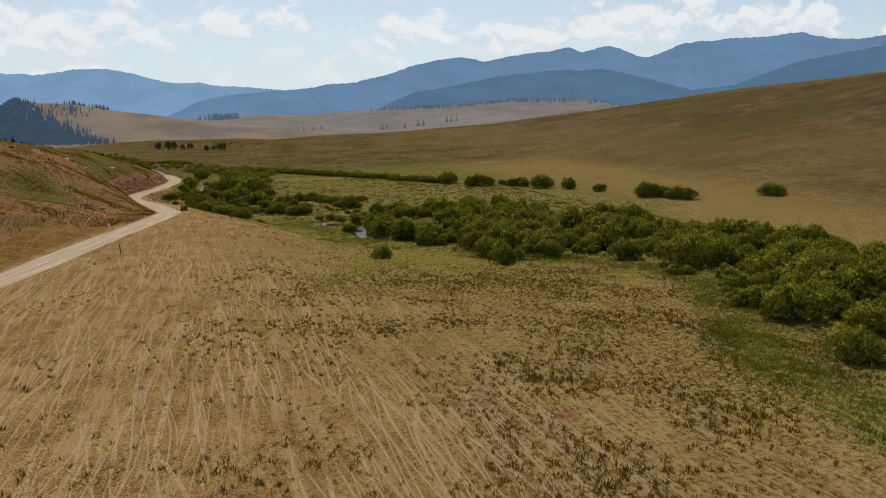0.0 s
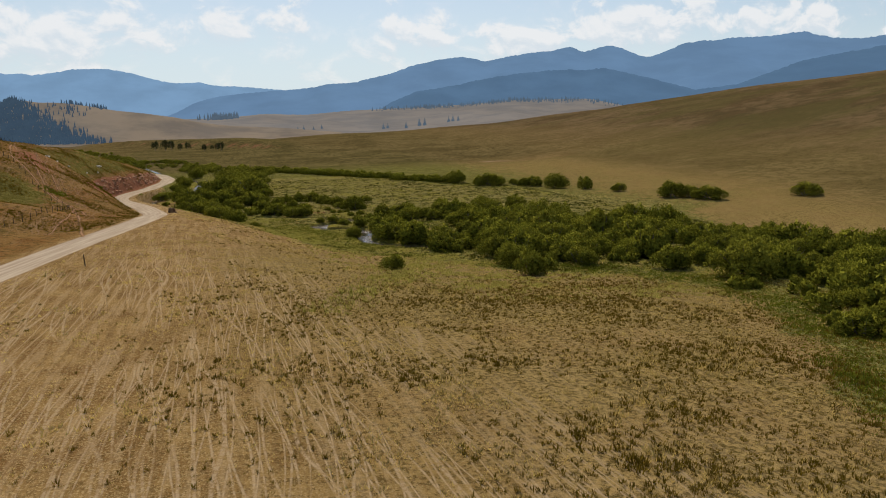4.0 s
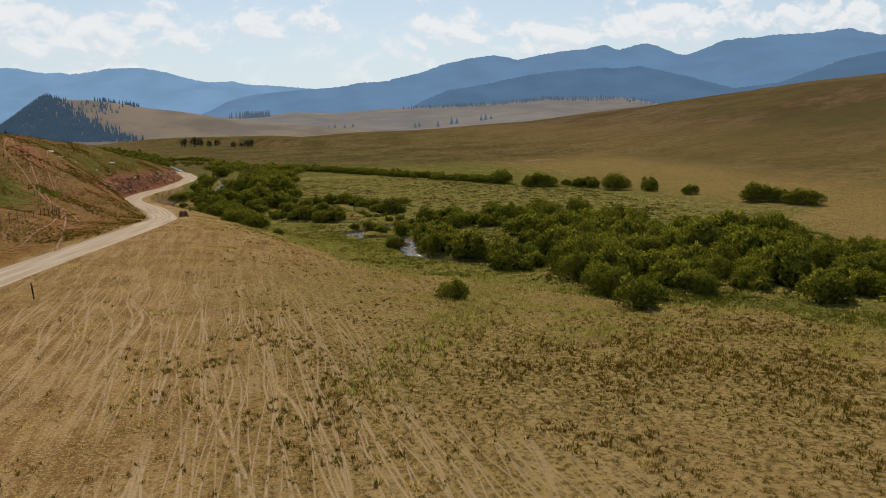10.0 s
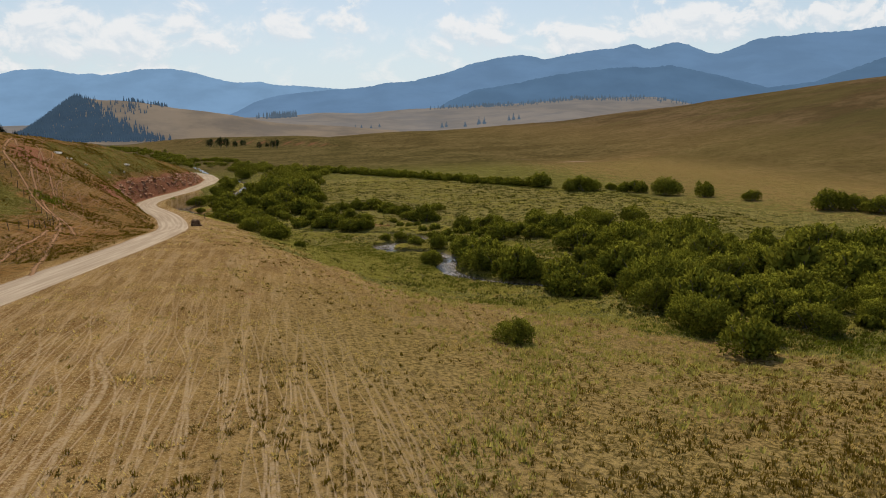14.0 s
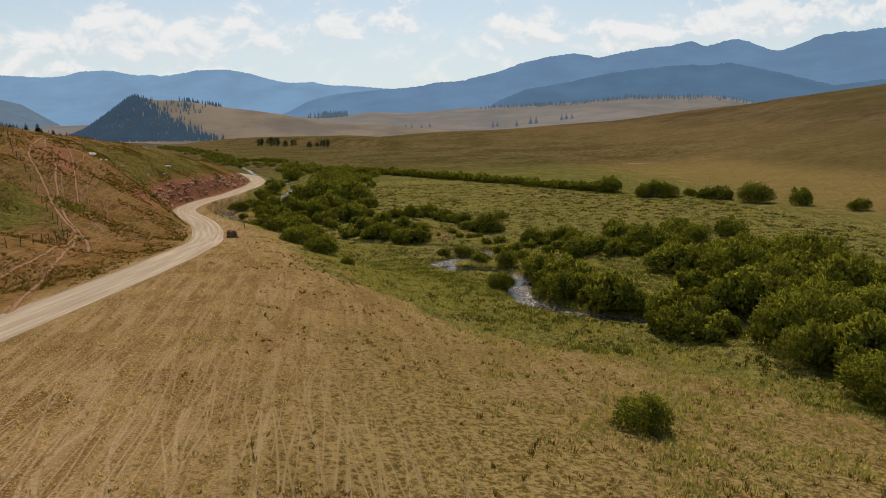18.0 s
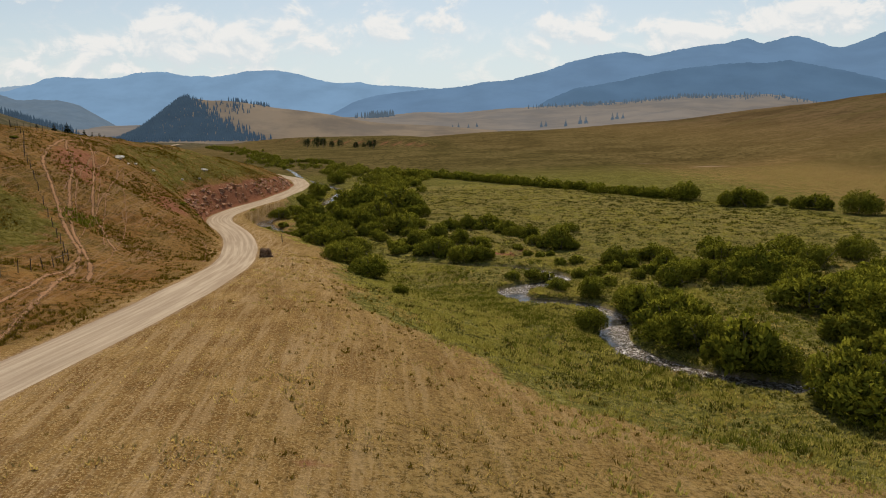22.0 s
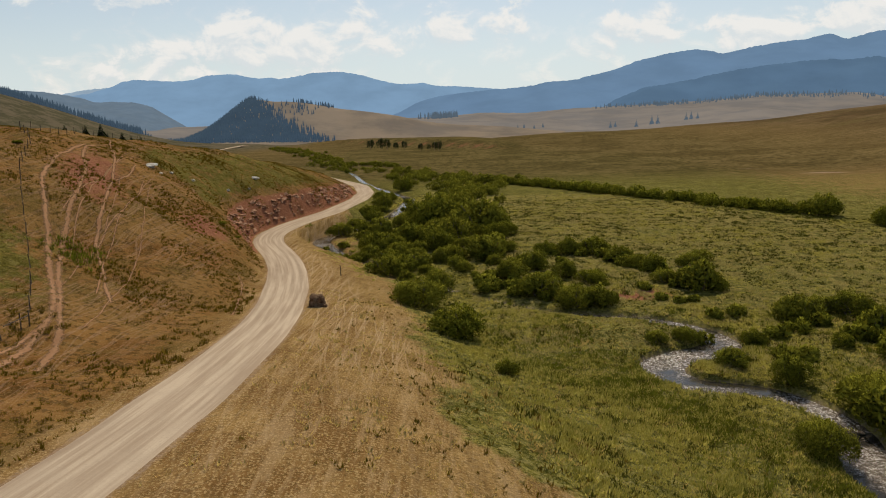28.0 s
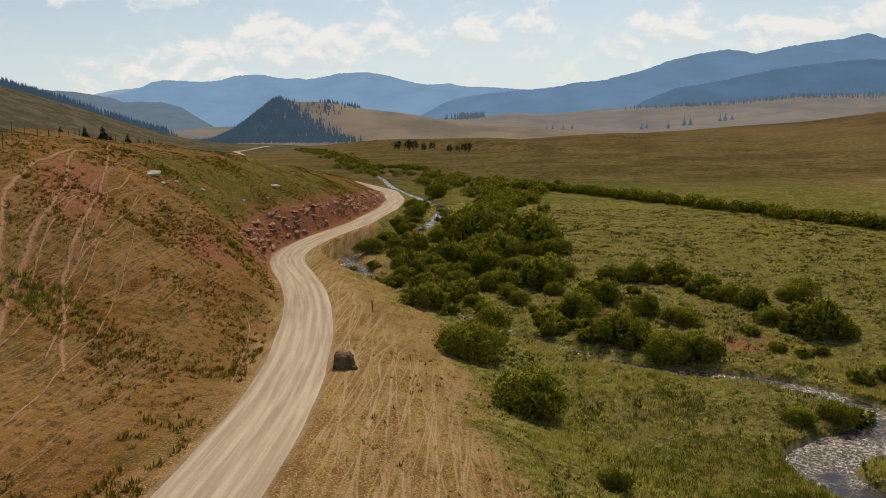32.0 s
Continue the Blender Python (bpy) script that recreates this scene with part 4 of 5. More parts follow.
def willow(x, y, radius, kind=None, group="willows along the creek", label="dense green willow shrub on the creek flat"):
    global SHRUB_COUNT
    kind = int(RNG.integers(0, len(WILLOWS))) if kind is None else kind
    crown, stems, r0 = WILLOWS[kind]
    s = radius / r0
    m = pose(x, y, height(x, y) - 0.05, 0, 0, float(RNG.uniform(0, 360)))
    ob = empty("willow_shrub", m)
    ob.scale = (s * float(RNG.uniform(0.85, 1.25)), s * float(RNG.uniform(0.85, 1.2)), s * float(RNG.uniform(0.85, 1.2)))
    for name, me in (("trunk", stems), ("crown", crown)):
        p = new(name, me)
        p.parent = ob
    tagged(ob, label, "shrub", group)
    SHRUB_COUNT += 1
    return ob


def inside(x, y, poly):
    hit = False
    for (ax, ay), (bx, by) in zip(poly, poly[1:] + poly[:1]):
        if (ay > y) != (by > y) and x < (bx - ax) * (y - ay) / (by - ay) + ax:
            hit = not hit
    return hit


# shrubs that can be told apart: x, y, radius
SINGLES = []


def shrubs(*spots):
    for x, y, r in spots:
        SINGLES.append((x, y, r))
        willow(x, y, 1.13 * r)


shrubs((47.3, -104.7, 2), (58.4, -97.1, 2.2), (54.6, -90.6, 2.7), (60.5, -89.5, 2.5), (56.2, -82.8, 2.3), (78, -50.5, 3.5), (71.6, -49.1, 3.6), (67, -38.1, 2.5), (111.6, -36.9, 1.4), (75.4, -36.5, 2.7), (101.6, -33.5, 2.8))
shrubs((44.1, -32.9, 2.3), (94.2, -29.7, 3.1), (22.5, -28, 1.5), (65.1, -27.4, 2.7), (89.2, -25.1, 3.1), (45.3, -23.6, 3), (109.1, -23.3, 3), (58.6, -23.2, 2.8), (55, -22.5, 2.4), (84.1, -20.2, 3), (99, -18, 2.4))
shrubs((105.1, -17.2, 2.6), (58.1, -16.7, 3.2), (77.6, -16.4, 2.9), (106.8, -14.8, 2.1), (45.4, -13.4, 2.5), (103.3, -11.1, 2.3), (72, -10.1, 3), (49.1, -7.1, 4.2), (55.1, -5.2, 3.7), (73.9, -4, 4.1), (82.2, -3.3, 4.1))
shrubs((63, -1.9, 3.3), (44, -1.7, 1.9), (39.7, -1.2, 3.3), (96.6, -0.4, 2.9), (40.4, 2.5, 2.9), (59.7, 3.4, 3.6), (96.1, 5, 4.5), (46.6, 6.7, 1.9), (51.6, 7.1, 3.3), (38.6, 9.7, 2.1), (95.9, 9.9, 2.7))
shrubs((54.7, 10.4, 3.3), (90.4, 10.5, 4), (68.6, 10.9, 3.3), (36.3, 11.5, 3.1), (62.8, 14.3, 3.5), (35.2, 16.3, 2.5), (51, 16.9, 2.6), (32.7, 18.5, 2.9), (87.4, 21.4, 2.3), (96.7, 21.6, 2.6), (34.1, 23, 3.4))
shrubs((82.2, 24.1, 1.9), (72.6, 24.6, 4), (25.9, 26.3, 1.9), (54.3, 28.5, 3.2), (33.2, 29.2, 2.7), (63.8, 29.9, 3.2), (81.5, 30.5, 3.4), (74.7, 31.6, 2.9), (34.1, 33.1, 2.3), (64.2, 34.6, 3.4), (3.8, 38.6, 0.9))
shrubs((30, 39.5, 1.7), (173, 40, 3.4), (62, 43.9, 2.5), (56, 44, 1.8), (75, 44, 2.8), (50.8, 44.2, 2.1), (44.2, 44.3, 2.7), (26.7, 44.4, 1.3), (58.8, 47.8, 3.5), (62.2, 48.1, 1.9), (47.3, 48.5, 2.2))
shrubs((40, 49, 1), (50.2, 49.5, 1.9), (31.6, 50.9, 1.1), (145, 51, 3.6), (-0.3, 51.1, 2.6), (21.4, 51.6, 1.2), (45.8, 52, 2.1), (24.8, 52.5, 1.2), (71.4, 53.2, 2.8), (80, 56, 2.6), (69.4, 57.5, 2.3))
shrubs((143, 58, 3.2), (58, 58.4, 2.3), (40.3, 58.7, 2.4), (61.4, 58.8, 2.1), (63.9, 59.3, 1.8), (47.5, 60.3, 2.1), (71.4, 61.8, 2.8), (139, 62, 3.6), (44.7, 62.1, 2.1), (59.8, 65.4, 2.6), (-5.3, 66.2, 2.8))
shrubs((18.5, 67.5, 1.8), (15.4, 67.9, 2.7), (11.7, 72.4, 2.5), (36.6, 74.1, 1.5), (34.3, 74.6, 2.6), (-2.6, 78, 2), (31.1, 78.8, 1.8), (20.1, 79.7, 1.8), (16.8, 83.1, 1.7), (8.7, 83.4, 1.9), (31.3, 86, 2))
shrubs((134, 86, 2.6), (-11.4, 88.5, 2.6), (13.3, 88.8, 2.2), (29.9, 90, 1.8), (38.7, 90.2, 1.8), (-6.2, 94.8, 1.7), (42, 95, 1.6), (28.3, 95.3, 1.9), (-2, 97.8, 1.8), (5.7, 99.6, 3.5))
shrubs((128.3, 101.6, 3.2), (25.1, 102.4, 2.3), (20.8, 102.7, 2.3), (-7.1, 103, 1.5), (17.1, 103.6, 2.1), (-16.6, 103.8, 1.3), (6.2, 104.4, 2.7), (-10.4, 106, 1.8), (-18.2, 106, 1.1), (10.1, 106.5, 1.7), (-14.2, 108.6, 2))
shrubs((-2.6, 109.5, 2.7), (121, 111, 4), (-8.4, 117.9, 2.7), (0.3, 120.5, 3.8), (116, 120.7, 2.9), (113.2, 122.9, 2.7), (7.3, 124.9, 2), (0.5, 126, 1.5), (3.7, 126.2, 2.1), (-1.9, 127.5, 1.9))
shrubs((-24.5, 128.1, 2.3), (100.3, 129.5, 3.3), (111.4, 130.4, 1.7), (-19.9, 130.9, 2.1), (105, 131, 2.5), (97.1, 131.2, 2.8), (5.9, 131.7, 5.1), (10.6, 134.9, 2.2), (-17.8, 138.6, 1.7), (2.9, 139.3, 2), (-1.8, 140.7, 1.7))
shrubs((-5.4, 141.1, 1.7), (-9, 141.7, 1.7), (-12, 141.9, 2.1), (7.8, 142.6, 2.1), (-4.3, 145.8, 6.1), (92.3, 148.7, 3.7), (-21.2, 162.8, 1.3), (-19.3, 173.2, 2.8), (-20.2, 184.8, 2.5), (-16.7, 230, 3.2))
for x, y, r in ((-37.4, 88.4, 0.8), (-34.8, 87.4, 0.6), (-62, 78, 0.7)):
    ob = willow(x, y, r, 4, "hillside shrubs", "low spreading green shrub on the hillside")
    ob.scale[2] *= 0.55

BELTS = [
    ([(-10, 172), (-10, 160), (-13, 140), (-21, 122), (-14, 98), (-7, 90), (2, 98), (8, 103), (13, 133), (12, 172)], 46, 1.8, 2.9),
    ([(45, 1), (46, -10), (49, -27), (72, -31), (82, -53), (66, -76), (54, -97), (57, -107), (74, -101), (105, -68), (120, -48), (112, -30), (96, -12), (88, 14), (73, 39), (58, 42), (54, 28)], 105, 2.4, 4.2),
    ([(-26, 142), (-23, 136), (-20, 146), (-18, 160), (-16, 190), (-19, 195), (-21, 165)], 12, 1.2, 2.2),
    ([(-8, 92), (2, 84), (12, 90), (16, 104), (4, 104)], 4, 1.3, 1.9),
]
for poly, count, lo, hi in BELTS:
    got, tries, placed = 0, 0, list(SINGLES)
    xs, ys = [p[0] for p in poly], [p[1] for p in poly]
    while got < count and tries < 6000:
        tries += 1
        x, y = float(RNG.uniform(min(xs), max(xs))), float(RNG.uniform(min(ys), max(ys)))
        r = float(RNG.uniform(lo, hi))
        if not inside(x, y, poly) or any((x - a) ** 2 + (y - b) ** 2 < (0.5 * (r + c)) ** 2 for a, b, c in placed):
            continue
        if line_distance(np.array([x]), np.array([y]), STREAM_LINE)[0] < float(stream_half(y)) + 0.6 * r:
            continue
        placed.append((x, y, r))
        willow(x, y, r)
        got += 1


def far_willows(name, line, spread, count, lo, hi, label):
    """Shrubs too far off to tell apart, as one mass of leaves."""
    vs, fs, ns, n = [], [], [], 0
    line = round_line(line, 2)
    seg = np.concatenate([[0], np.cumsum(np.linalg.norm(np.diff(line, axis=0), axis=1))])
    for _ in range(count):
        s = seg[-1] * (_ + RNG.uniform(0, 1)) / count
        x = np.interp(s, seg, line[:, 0]) + RNG.normal() * spread
        y = np.interp(s, seg, line[:, 1]) + RNG.normal() * spread
        r = RNG.uniform(lo, hi)
        cv, cf, cn = leafy_crown(RNG, r, r * 1.2, 9, 420, 0.33)
        ns.append(cn)
        vs.append(cv + np.array([x, y, height(x, y) - 0.1]))
        fs.append(cf + n)
        n += len(cv)
    ob = sheet(name, np.concatenate(vs), np.concatenate(fs), M_WILLOW)
    set_normals(ob.data, np.concatenate(ns))
    return tagged(ob, label, "shrubs", kind="stuff")


far_willows("willow_understory", [(46, 2), (55, -8), (66, -18), (80, -30), (88, -48), (80, -66), (70, -82), (62, -95)], 8.0, 120, 1.2, 2.2, "low green willow growth between the taller shrubs")
far_willows("willow_understory", [(-6, 170), (2, 150), (0, 130), (-8, 118), (-4, 106)], 4.5, 46, 0.9, 1.6, "low green willow growth between the taller shrubs")
far_willows("willow_understory", [(-26, 120), (-14, 95), (-2, 83), (14, 77), (30, 68), (36, 40), (38, 20)], 2.6, 46, 0.7, 1.3, "low green brush on the creek banks")
far_willows("willow_understory", [(16, 66), (10, 72), (4, 80), (10, 90), (20, 101)], 3.0, 26, 0.8, 1.5, "low green willow growth between the taller shrubs")
far_willows("willow_understory", [(26, 97), (31, 88), (34, 76)], 1.6, 22, 0.8, 1.6, "low green willow growth between the taller shrubs")
far_willows("willow_understory", [(40, 58), (48, 52), (56, 45), (64, 40), (66, 30)], 3.0, 40, 0.9, 1.7, "low green willow growth between the taller shrubs")
far_willows("willow_thicket", [(0, 176), (2, 200), (8, 225), (4, 255), (-6, 280), (-20, 300)], 6.5, 110, 1.7, 3.0, "dense green willow thicket filling the bend of the creek")
far_willows("willow_row", [(12, 262), (29, 240), (44, 220), (66, 183), (90, 150)], 1.5, 150, 1.5, 3.2, "long hedge-like row of green willows along a channel")
far_willows("willow_thicket", [(20, 250), (0, 300), (-30, 320), (-58, 362), (-105, 530), (-150, 660), (-190, 760)], 7.0, 150, 1.6, 3.0, "far green willow thicket winding up the valley")
far_willows("willow_thicket", [(-70, 400), (-40, 385), (-30, 370)], 4.0, 22, 1.6, 2.6, "small dark willow thicket on the far flat")


# ---- conifers ----
def conifer_meshes(rng, tall, spread, tiers, mat=M_NEEDLE):
    bm = bmesh.new()
    tube(bm, (0, 0, -0.3), (0, 0, tall * 0.5), 0.022 * tall, 0.014 * tall, 7)
    tube(bm, (0, 0, tall * 0.5), (0, 0, tall * 0.96), 0.014 * tall, 0.004 * tall, 6)
    trunk = bpy.data.meshes.new("trunk")
    bm.to_mesh(trunk)
    bm.free()
    trunk.materials.append(M_BARK)
    vs, fs = [], []
    for i in range(tiers):
        f = i / (tiers - 1)
        z = tall * (0.10 + 0.86 * f)
        reach = spread * (1 - f) ** 0.75 * rng.uniform(0.75, 1.1) + 0.12
        n = int(11 - 4 * f)
        for k in range(n):
            a = 2 * math.pi * (k + rng.uniform(-0.3, 0.3)) / n
            rr = reach * rng.uniform(0.7, 1.12)
            tip = np.array([math.cos(a) * rr, math.sin(a) * rr, z - rr * rng.uniform(0.1, 0.4)])
            root = np.array([0, 0, z + 0.12 * reach])
            side = np.array([-math.sin(a), math.cos(a), 0]) * rr * 0.34
            for lift in (0.0, 0.13):
                midp = root * 0.4 + tip * 0.6 + np.array([0, 0, lift * rr])
                b = len(vs)
                vs += [root, midp + side, tip, midp - side]
                fs.append((b, b + 1, b + 2, b + 3))
    return trunk, mesh_of("crown", np.array(vs), np.array(fs), mat)


CONIFERS = [conifer_meshes(RNG, 10, s, n) for s, n in ((2.3, 16), (3.6, 15), (2.9, 14))]
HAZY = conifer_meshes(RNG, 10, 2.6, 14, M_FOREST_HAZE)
for r in (3.0, 3.6):
    cv, cf, cn = leafy_crown(RNG, r, 8.4, 16, 700, 0.45)
    CONIFERS.append((CONIFERS[0][0], mesh_of("crown", cv + np.array([0, 0, 1.5]), cf, M_NEEDLE, cn)))


CONIFERS.append(HAZY)


HILL_TOP = bpy.data.objects["backdrop_hill"]


def on_hill(x, y):
    tops = [height(x, y)]
    for ob in (HILL_TOP, KNOB):
        hit, place, _, _ = ob.ray_cast((x, y, 900), (0, 0, -1))
        if hit:
            tops.append(place.z)
    return max(tops)


def conifer(x, y, tall, kind, label, group):
    trunk, crown = CONIFERS[kind]
    ob = empty("round_tree" if kind in (3, 4) else "conifer", pose(x, y, on_hill(x, y) - 0.1, 0, 0, float(RNG.uniform(0, 360))))
    s = tall / 10
    ob.scale = (s, s, s)
    for name, me in (("trunk", trunk), ("crown", crown)):
        p = new(name, me)
        p.parent = ob
    return tagged(ob, label, "tree", group)


for x, y, h in ((-72, 642, 11), (-62, 640, 12.5), (-57, 652, 12), (-47, 634, 9), (-41, 660, 9), (-22, 585, 8), (-10, 592, 8.5), (-6, 570, 9.5), (-15, 600, 6)):
    conifer(x, y, h, int(RNG.integers(3, 5)), "dark round-topped tree beside the terrace bank", "trees by the terrace")
for x, y, h in ((340, 1400, 15), (352, 1410, 14), (398, 1420, 17), (432, 1427, 21), (446, 1432, 20), (508, 1440, 17), (522, 1450, 18), (534, 1446, 15), (150, 1400, 11), (165, 1420, 12), (185, 1410, 10), (205, 1425, 11)):
    conifer(x, y, h, 5, "dark conifer standing on the far pale slope", "far conifers")
for x, y, h in ((-76.5, 117, 1.7), (-75, 122, 2.6), (-73.8, 126, 3.3), (-74, 129, 1.7), (-73.2, 134, 2.6), (-73, 138, 1.8), (-72.6, 142, 2.3), (-72.8, 146, 2.0), (-72.6, 151, 1.8), (-73, 156, 1.6), (-78, 124, 1.5)):
    conifer(x, y, h, 1, "small dark juniper behind the ridge fence", "junipers behind the fence")


def forest(name, spots, label, lo=9, hi=17, ground=on_hill, mat=None):
    vs, fs, n = [], [], 0
    for x, y in spots:
        h = RNG.uniform(lo, hi)
        z = ground(x, y) - 0.5
        r = h * RNG.uniform(0.13, 0.2)
        for base, top, rad in ((0.03, 0.62, 1.0), (0.36, 1.0, 0.66)):
            a0 = RNG.uniform(0, 6)
            ring = [(x + r * rad * math.cos(a0 + k * 1.2566) * RNG.uniform(0.8, 1.2), y + r * rad * math.sin(a0 + k * 1.2566), z + h * base) for k in range(5)]
            vs += ring + [(x, y, z + h * top)]
            fs += [(n + k, n + (k + 1) % 5, n + 5) for k in range(5)]
            n += 6
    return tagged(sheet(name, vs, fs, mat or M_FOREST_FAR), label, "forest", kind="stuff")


spots = []
while len(spots) < 4200:
    x, y = float(RNG.uniform(-470, -130)), float(RNG.uniform(1060, 1296))
    dx = x + 363
    up = (y - 1060) / 232
    if -88 < dx < 6 or (dx >= 6 and up < 0.93 - dx / 185 + 0.08 * RNG.normal()):
        spots.append((x, y))
forest("conifer_forest", spots, "dark conifer forest in blue haze on the steep hill face", 7, 12)
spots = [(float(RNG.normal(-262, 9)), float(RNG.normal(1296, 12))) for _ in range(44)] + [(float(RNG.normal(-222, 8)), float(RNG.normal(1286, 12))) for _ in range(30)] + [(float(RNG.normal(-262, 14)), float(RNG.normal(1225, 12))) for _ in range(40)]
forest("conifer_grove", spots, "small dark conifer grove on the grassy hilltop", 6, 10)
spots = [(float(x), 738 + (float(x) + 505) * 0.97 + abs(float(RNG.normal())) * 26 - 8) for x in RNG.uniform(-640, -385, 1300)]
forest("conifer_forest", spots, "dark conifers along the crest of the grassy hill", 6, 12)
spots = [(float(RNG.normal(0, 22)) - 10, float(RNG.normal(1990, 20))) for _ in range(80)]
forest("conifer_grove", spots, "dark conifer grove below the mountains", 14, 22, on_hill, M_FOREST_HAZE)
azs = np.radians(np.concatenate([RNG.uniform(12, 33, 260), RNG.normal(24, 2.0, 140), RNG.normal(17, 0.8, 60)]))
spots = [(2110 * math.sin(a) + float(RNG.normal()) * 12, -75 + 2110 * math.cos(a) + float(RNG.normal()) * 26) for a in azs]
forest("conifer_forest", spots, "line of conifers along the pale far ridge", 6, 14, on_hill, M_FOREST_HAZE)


# ---- fences ----
def post_mesh(tall, r):
    bm = bmesh.new()
    tube(bm, (0, 0, -0.3), (0, 0, tall), r, r * 0.85, 7)
    me = bpy.data.meshes.new("post")
    bm.to_mesh(me)
    bm.free()
    me.materials.append(M_POST)
    return me


POST = post_mesh(1.3, 0.05)


def fence(line, gap, label, wires=(0.45, 0.8, 1.15)):
    line = np.array(line, float)
    seg = np.concatenate([[0], np.cumsum(np.linalg.norm(np.diff(line, axis=0), axis=1))])
    n = int(seg[-1] / gap) + 1
    x0, y0 = line[0]
    ob = empty("fence", pose(x0, y0, height(x0, y0)))
    tops = []
    for s in np.linspace(0, seg[-1], n):
        x, y = float(np.interp(s, seg, line[:, 0])), float(np.interp(s, seg, line[:, 1]))
        z = height(x, y)
        p = new("post", POST)
        p.parent = ob
        p.matrix_basis = pose(x - x0, y - y0, z - height(x0, y0), float(RNG.normal() * 3), float(RNG.normal() * 3), float(RNG.uniform(0, 90)))
        tops.append(Vector((x - x0, y - y0, z - height(x0, y0))))
    for w in wires:
        bm = bmesh.new()
        for a, b in zip(tops[:-1], tops[1:]):
            tube(bm, a + Vector((0, 0, w)), b + Vector((0, 0, w)), 0.005, 0.005, 4)
        part("wire", bm, M_WIRE, ob)
    return tagged(ob, label, "fence")


fence([(-34.8, 31.4), (-34.4, 21), (-36, 8), (-41, -10)], 2.6, "weathered post and wire fence across the grass slope")
corner = fence([(-34.6, 32.2), (-40.7, 43), (-44.3, 48.8), (-48, 54.8), (-52, 61.5), (-54.6, 65.6), (-61.3, 80), (-67.2, 87.6)], 3.4, "weathered post and wire fence climbing the hillside")
fence([(-67.5, 88), (-71, 112), (-70, 135), (-70, 160), (-75, 200), (-88, 280), (-105, 400)], 3.6, "weathered post and wire fence along the ridge")
bm = bmesh.new()
tube(bm, (0.1, -0.2, 0.95), (0.2, -3.4, 1.0), 0.05, 0.045, 6)
rail = part("brace_rail", bm, M_POST, corner, "pale wooden brace rail")


def lone_post(x, y, tall, label):
    ob = new("wooden_post", post_mesh(tall, 0.075))
    ob.matrix_basis = pose(x, y, height(x, y), 4, -3, 20)
    return tagged(ob, label, "post")


lone_post(-19.7, -36, 1.6, "short dark weathered post in the dry grass")
lone_post(-16.5, 75, 1.5, "dark weathered snag post on the bank below the road")


# ---- rocks ----
def rock(name, x, y, size, seed, mat, label, turn=0.0, sink=0.25, tilt=0.0):
    bm = bmesh.new()
    lump(bm, size, seed, 3, 0.45, flat_base=False)
    ob = part(name, bm, mat)
    ob.matrix_basis = pose(x, y, height(x, y) + size[2] * (1 - 2 * sink), tilt, 0, turn)
    return tagged(ob, label, "rock")




def block(name, x, y, size, mat, label, turn):
    """A squared boulder with a flat top."""
    bm = bmesh.new()
    bmesh.ops.create_icosphere(bm, subdivisions=4, radius=1.0)
    for vtx in bm.verts:
        c = vtx.co
        k = 1 / (abs(c.x) ** 5 + abs(c.y) ** 5 + abs(c.z) ** 6) ** (1 / 5.2)
        k *= 1 + 0.26 * noise.noise(c * 1.6 + Vector((3, 1, 4))) + 0.12 * noise.noise(c * 4.5)
        taper = 1.0 - 0.14 * c.z
        vtx.co = Vector((c.x * k * size[0] * taper, c.y * k * size[1] * taper, c.z * k * size[2]))
    ob = part(name, bm, mat)
    ob.matrix_basis = pose(x, y, height(x, y) + size[2] * 0.72, 4, -7, turn)
    return tagged(ob, label, "rock")


block("boulder", -15.6, 51.9, (0.78, 0.66, 0.70), M_BOULDER, "squared dark brown boulder beside the gravel road", 12)
rock("stone", -14.6, 51.4, (0.28, 0.22, 0.2), 9, M_BOULDER, "small brown stone beside the boulder")
rock("rock_slab", -53, 100.6, (1.2, 0.7, 0.35), 12, M_ROCK, "pale flat rock slab on the green slope", 30, 0.2, 20)
rock("rock_slab", -45, 136.5, (0.9, 0.55, 0.35), 15, M_ROCK, "pale rock in the hillside grass", 10, 0.2, 15)
for i, (x, y) in enumerate(((-51, 104), (-49, 109), (-46, 120), (-44, 128), (-50, 97))):
    rock("stone", x, y, (0.4, 0.3, 0.22), 20 + i, M_ROCK, "small pale stone in the hillside grass", 40 * i)


def build_outcrop():
    x0, y0 = -40.5, 125.0
    ob = empty("rock_outcrop", pose(x0, y0, height(x0, y0)))
    base = ob.matrix_basis.inverted()
    meshes = []
    for k in range(6):
        bm = bmesh.new()
        lump(bm, (1.2, 0.8, 0.5), 40 + k, 2, 0.9, flat_base=False)
        me = bpy.data.meshes.new("rock")
        bm.to_mesh(me)
        bm.free()
        me.materials.append(M_REDROCK)
        meshes.append(me)
    for i in range(290):
        y = float(RNG.uniform(99, 200))
        sl = float(np.interp(y, LINE_T, LINE_S))
        off = -(ROAD_HALF + 0.8 + float(RNG.uniform(0.6, 3.6)))
        x = float(road_x(y)) + off * math.sqrt(1 + sl * sl)
        p = new("rock", meshes[i % 6])
        p.parent = ob
        s = float(RNG.uniform(0.2, 1.0)) ** 2.0 * 0.75 + 0.16
        p.matrix_basis = base @ pose(x, y, height(x, y) - 0.12 * s, float(RNG.uniform(-14, 14)), float(RNG.uniform(-14, 14)), 75 + float(RNG.uniform(-30, 30))) @ Matrix.Diagonal((s, s, s * 0.75, 1))
    return tagged(ob, "broken red rock in the roadside cut bank", "rock")


build_outcrop()


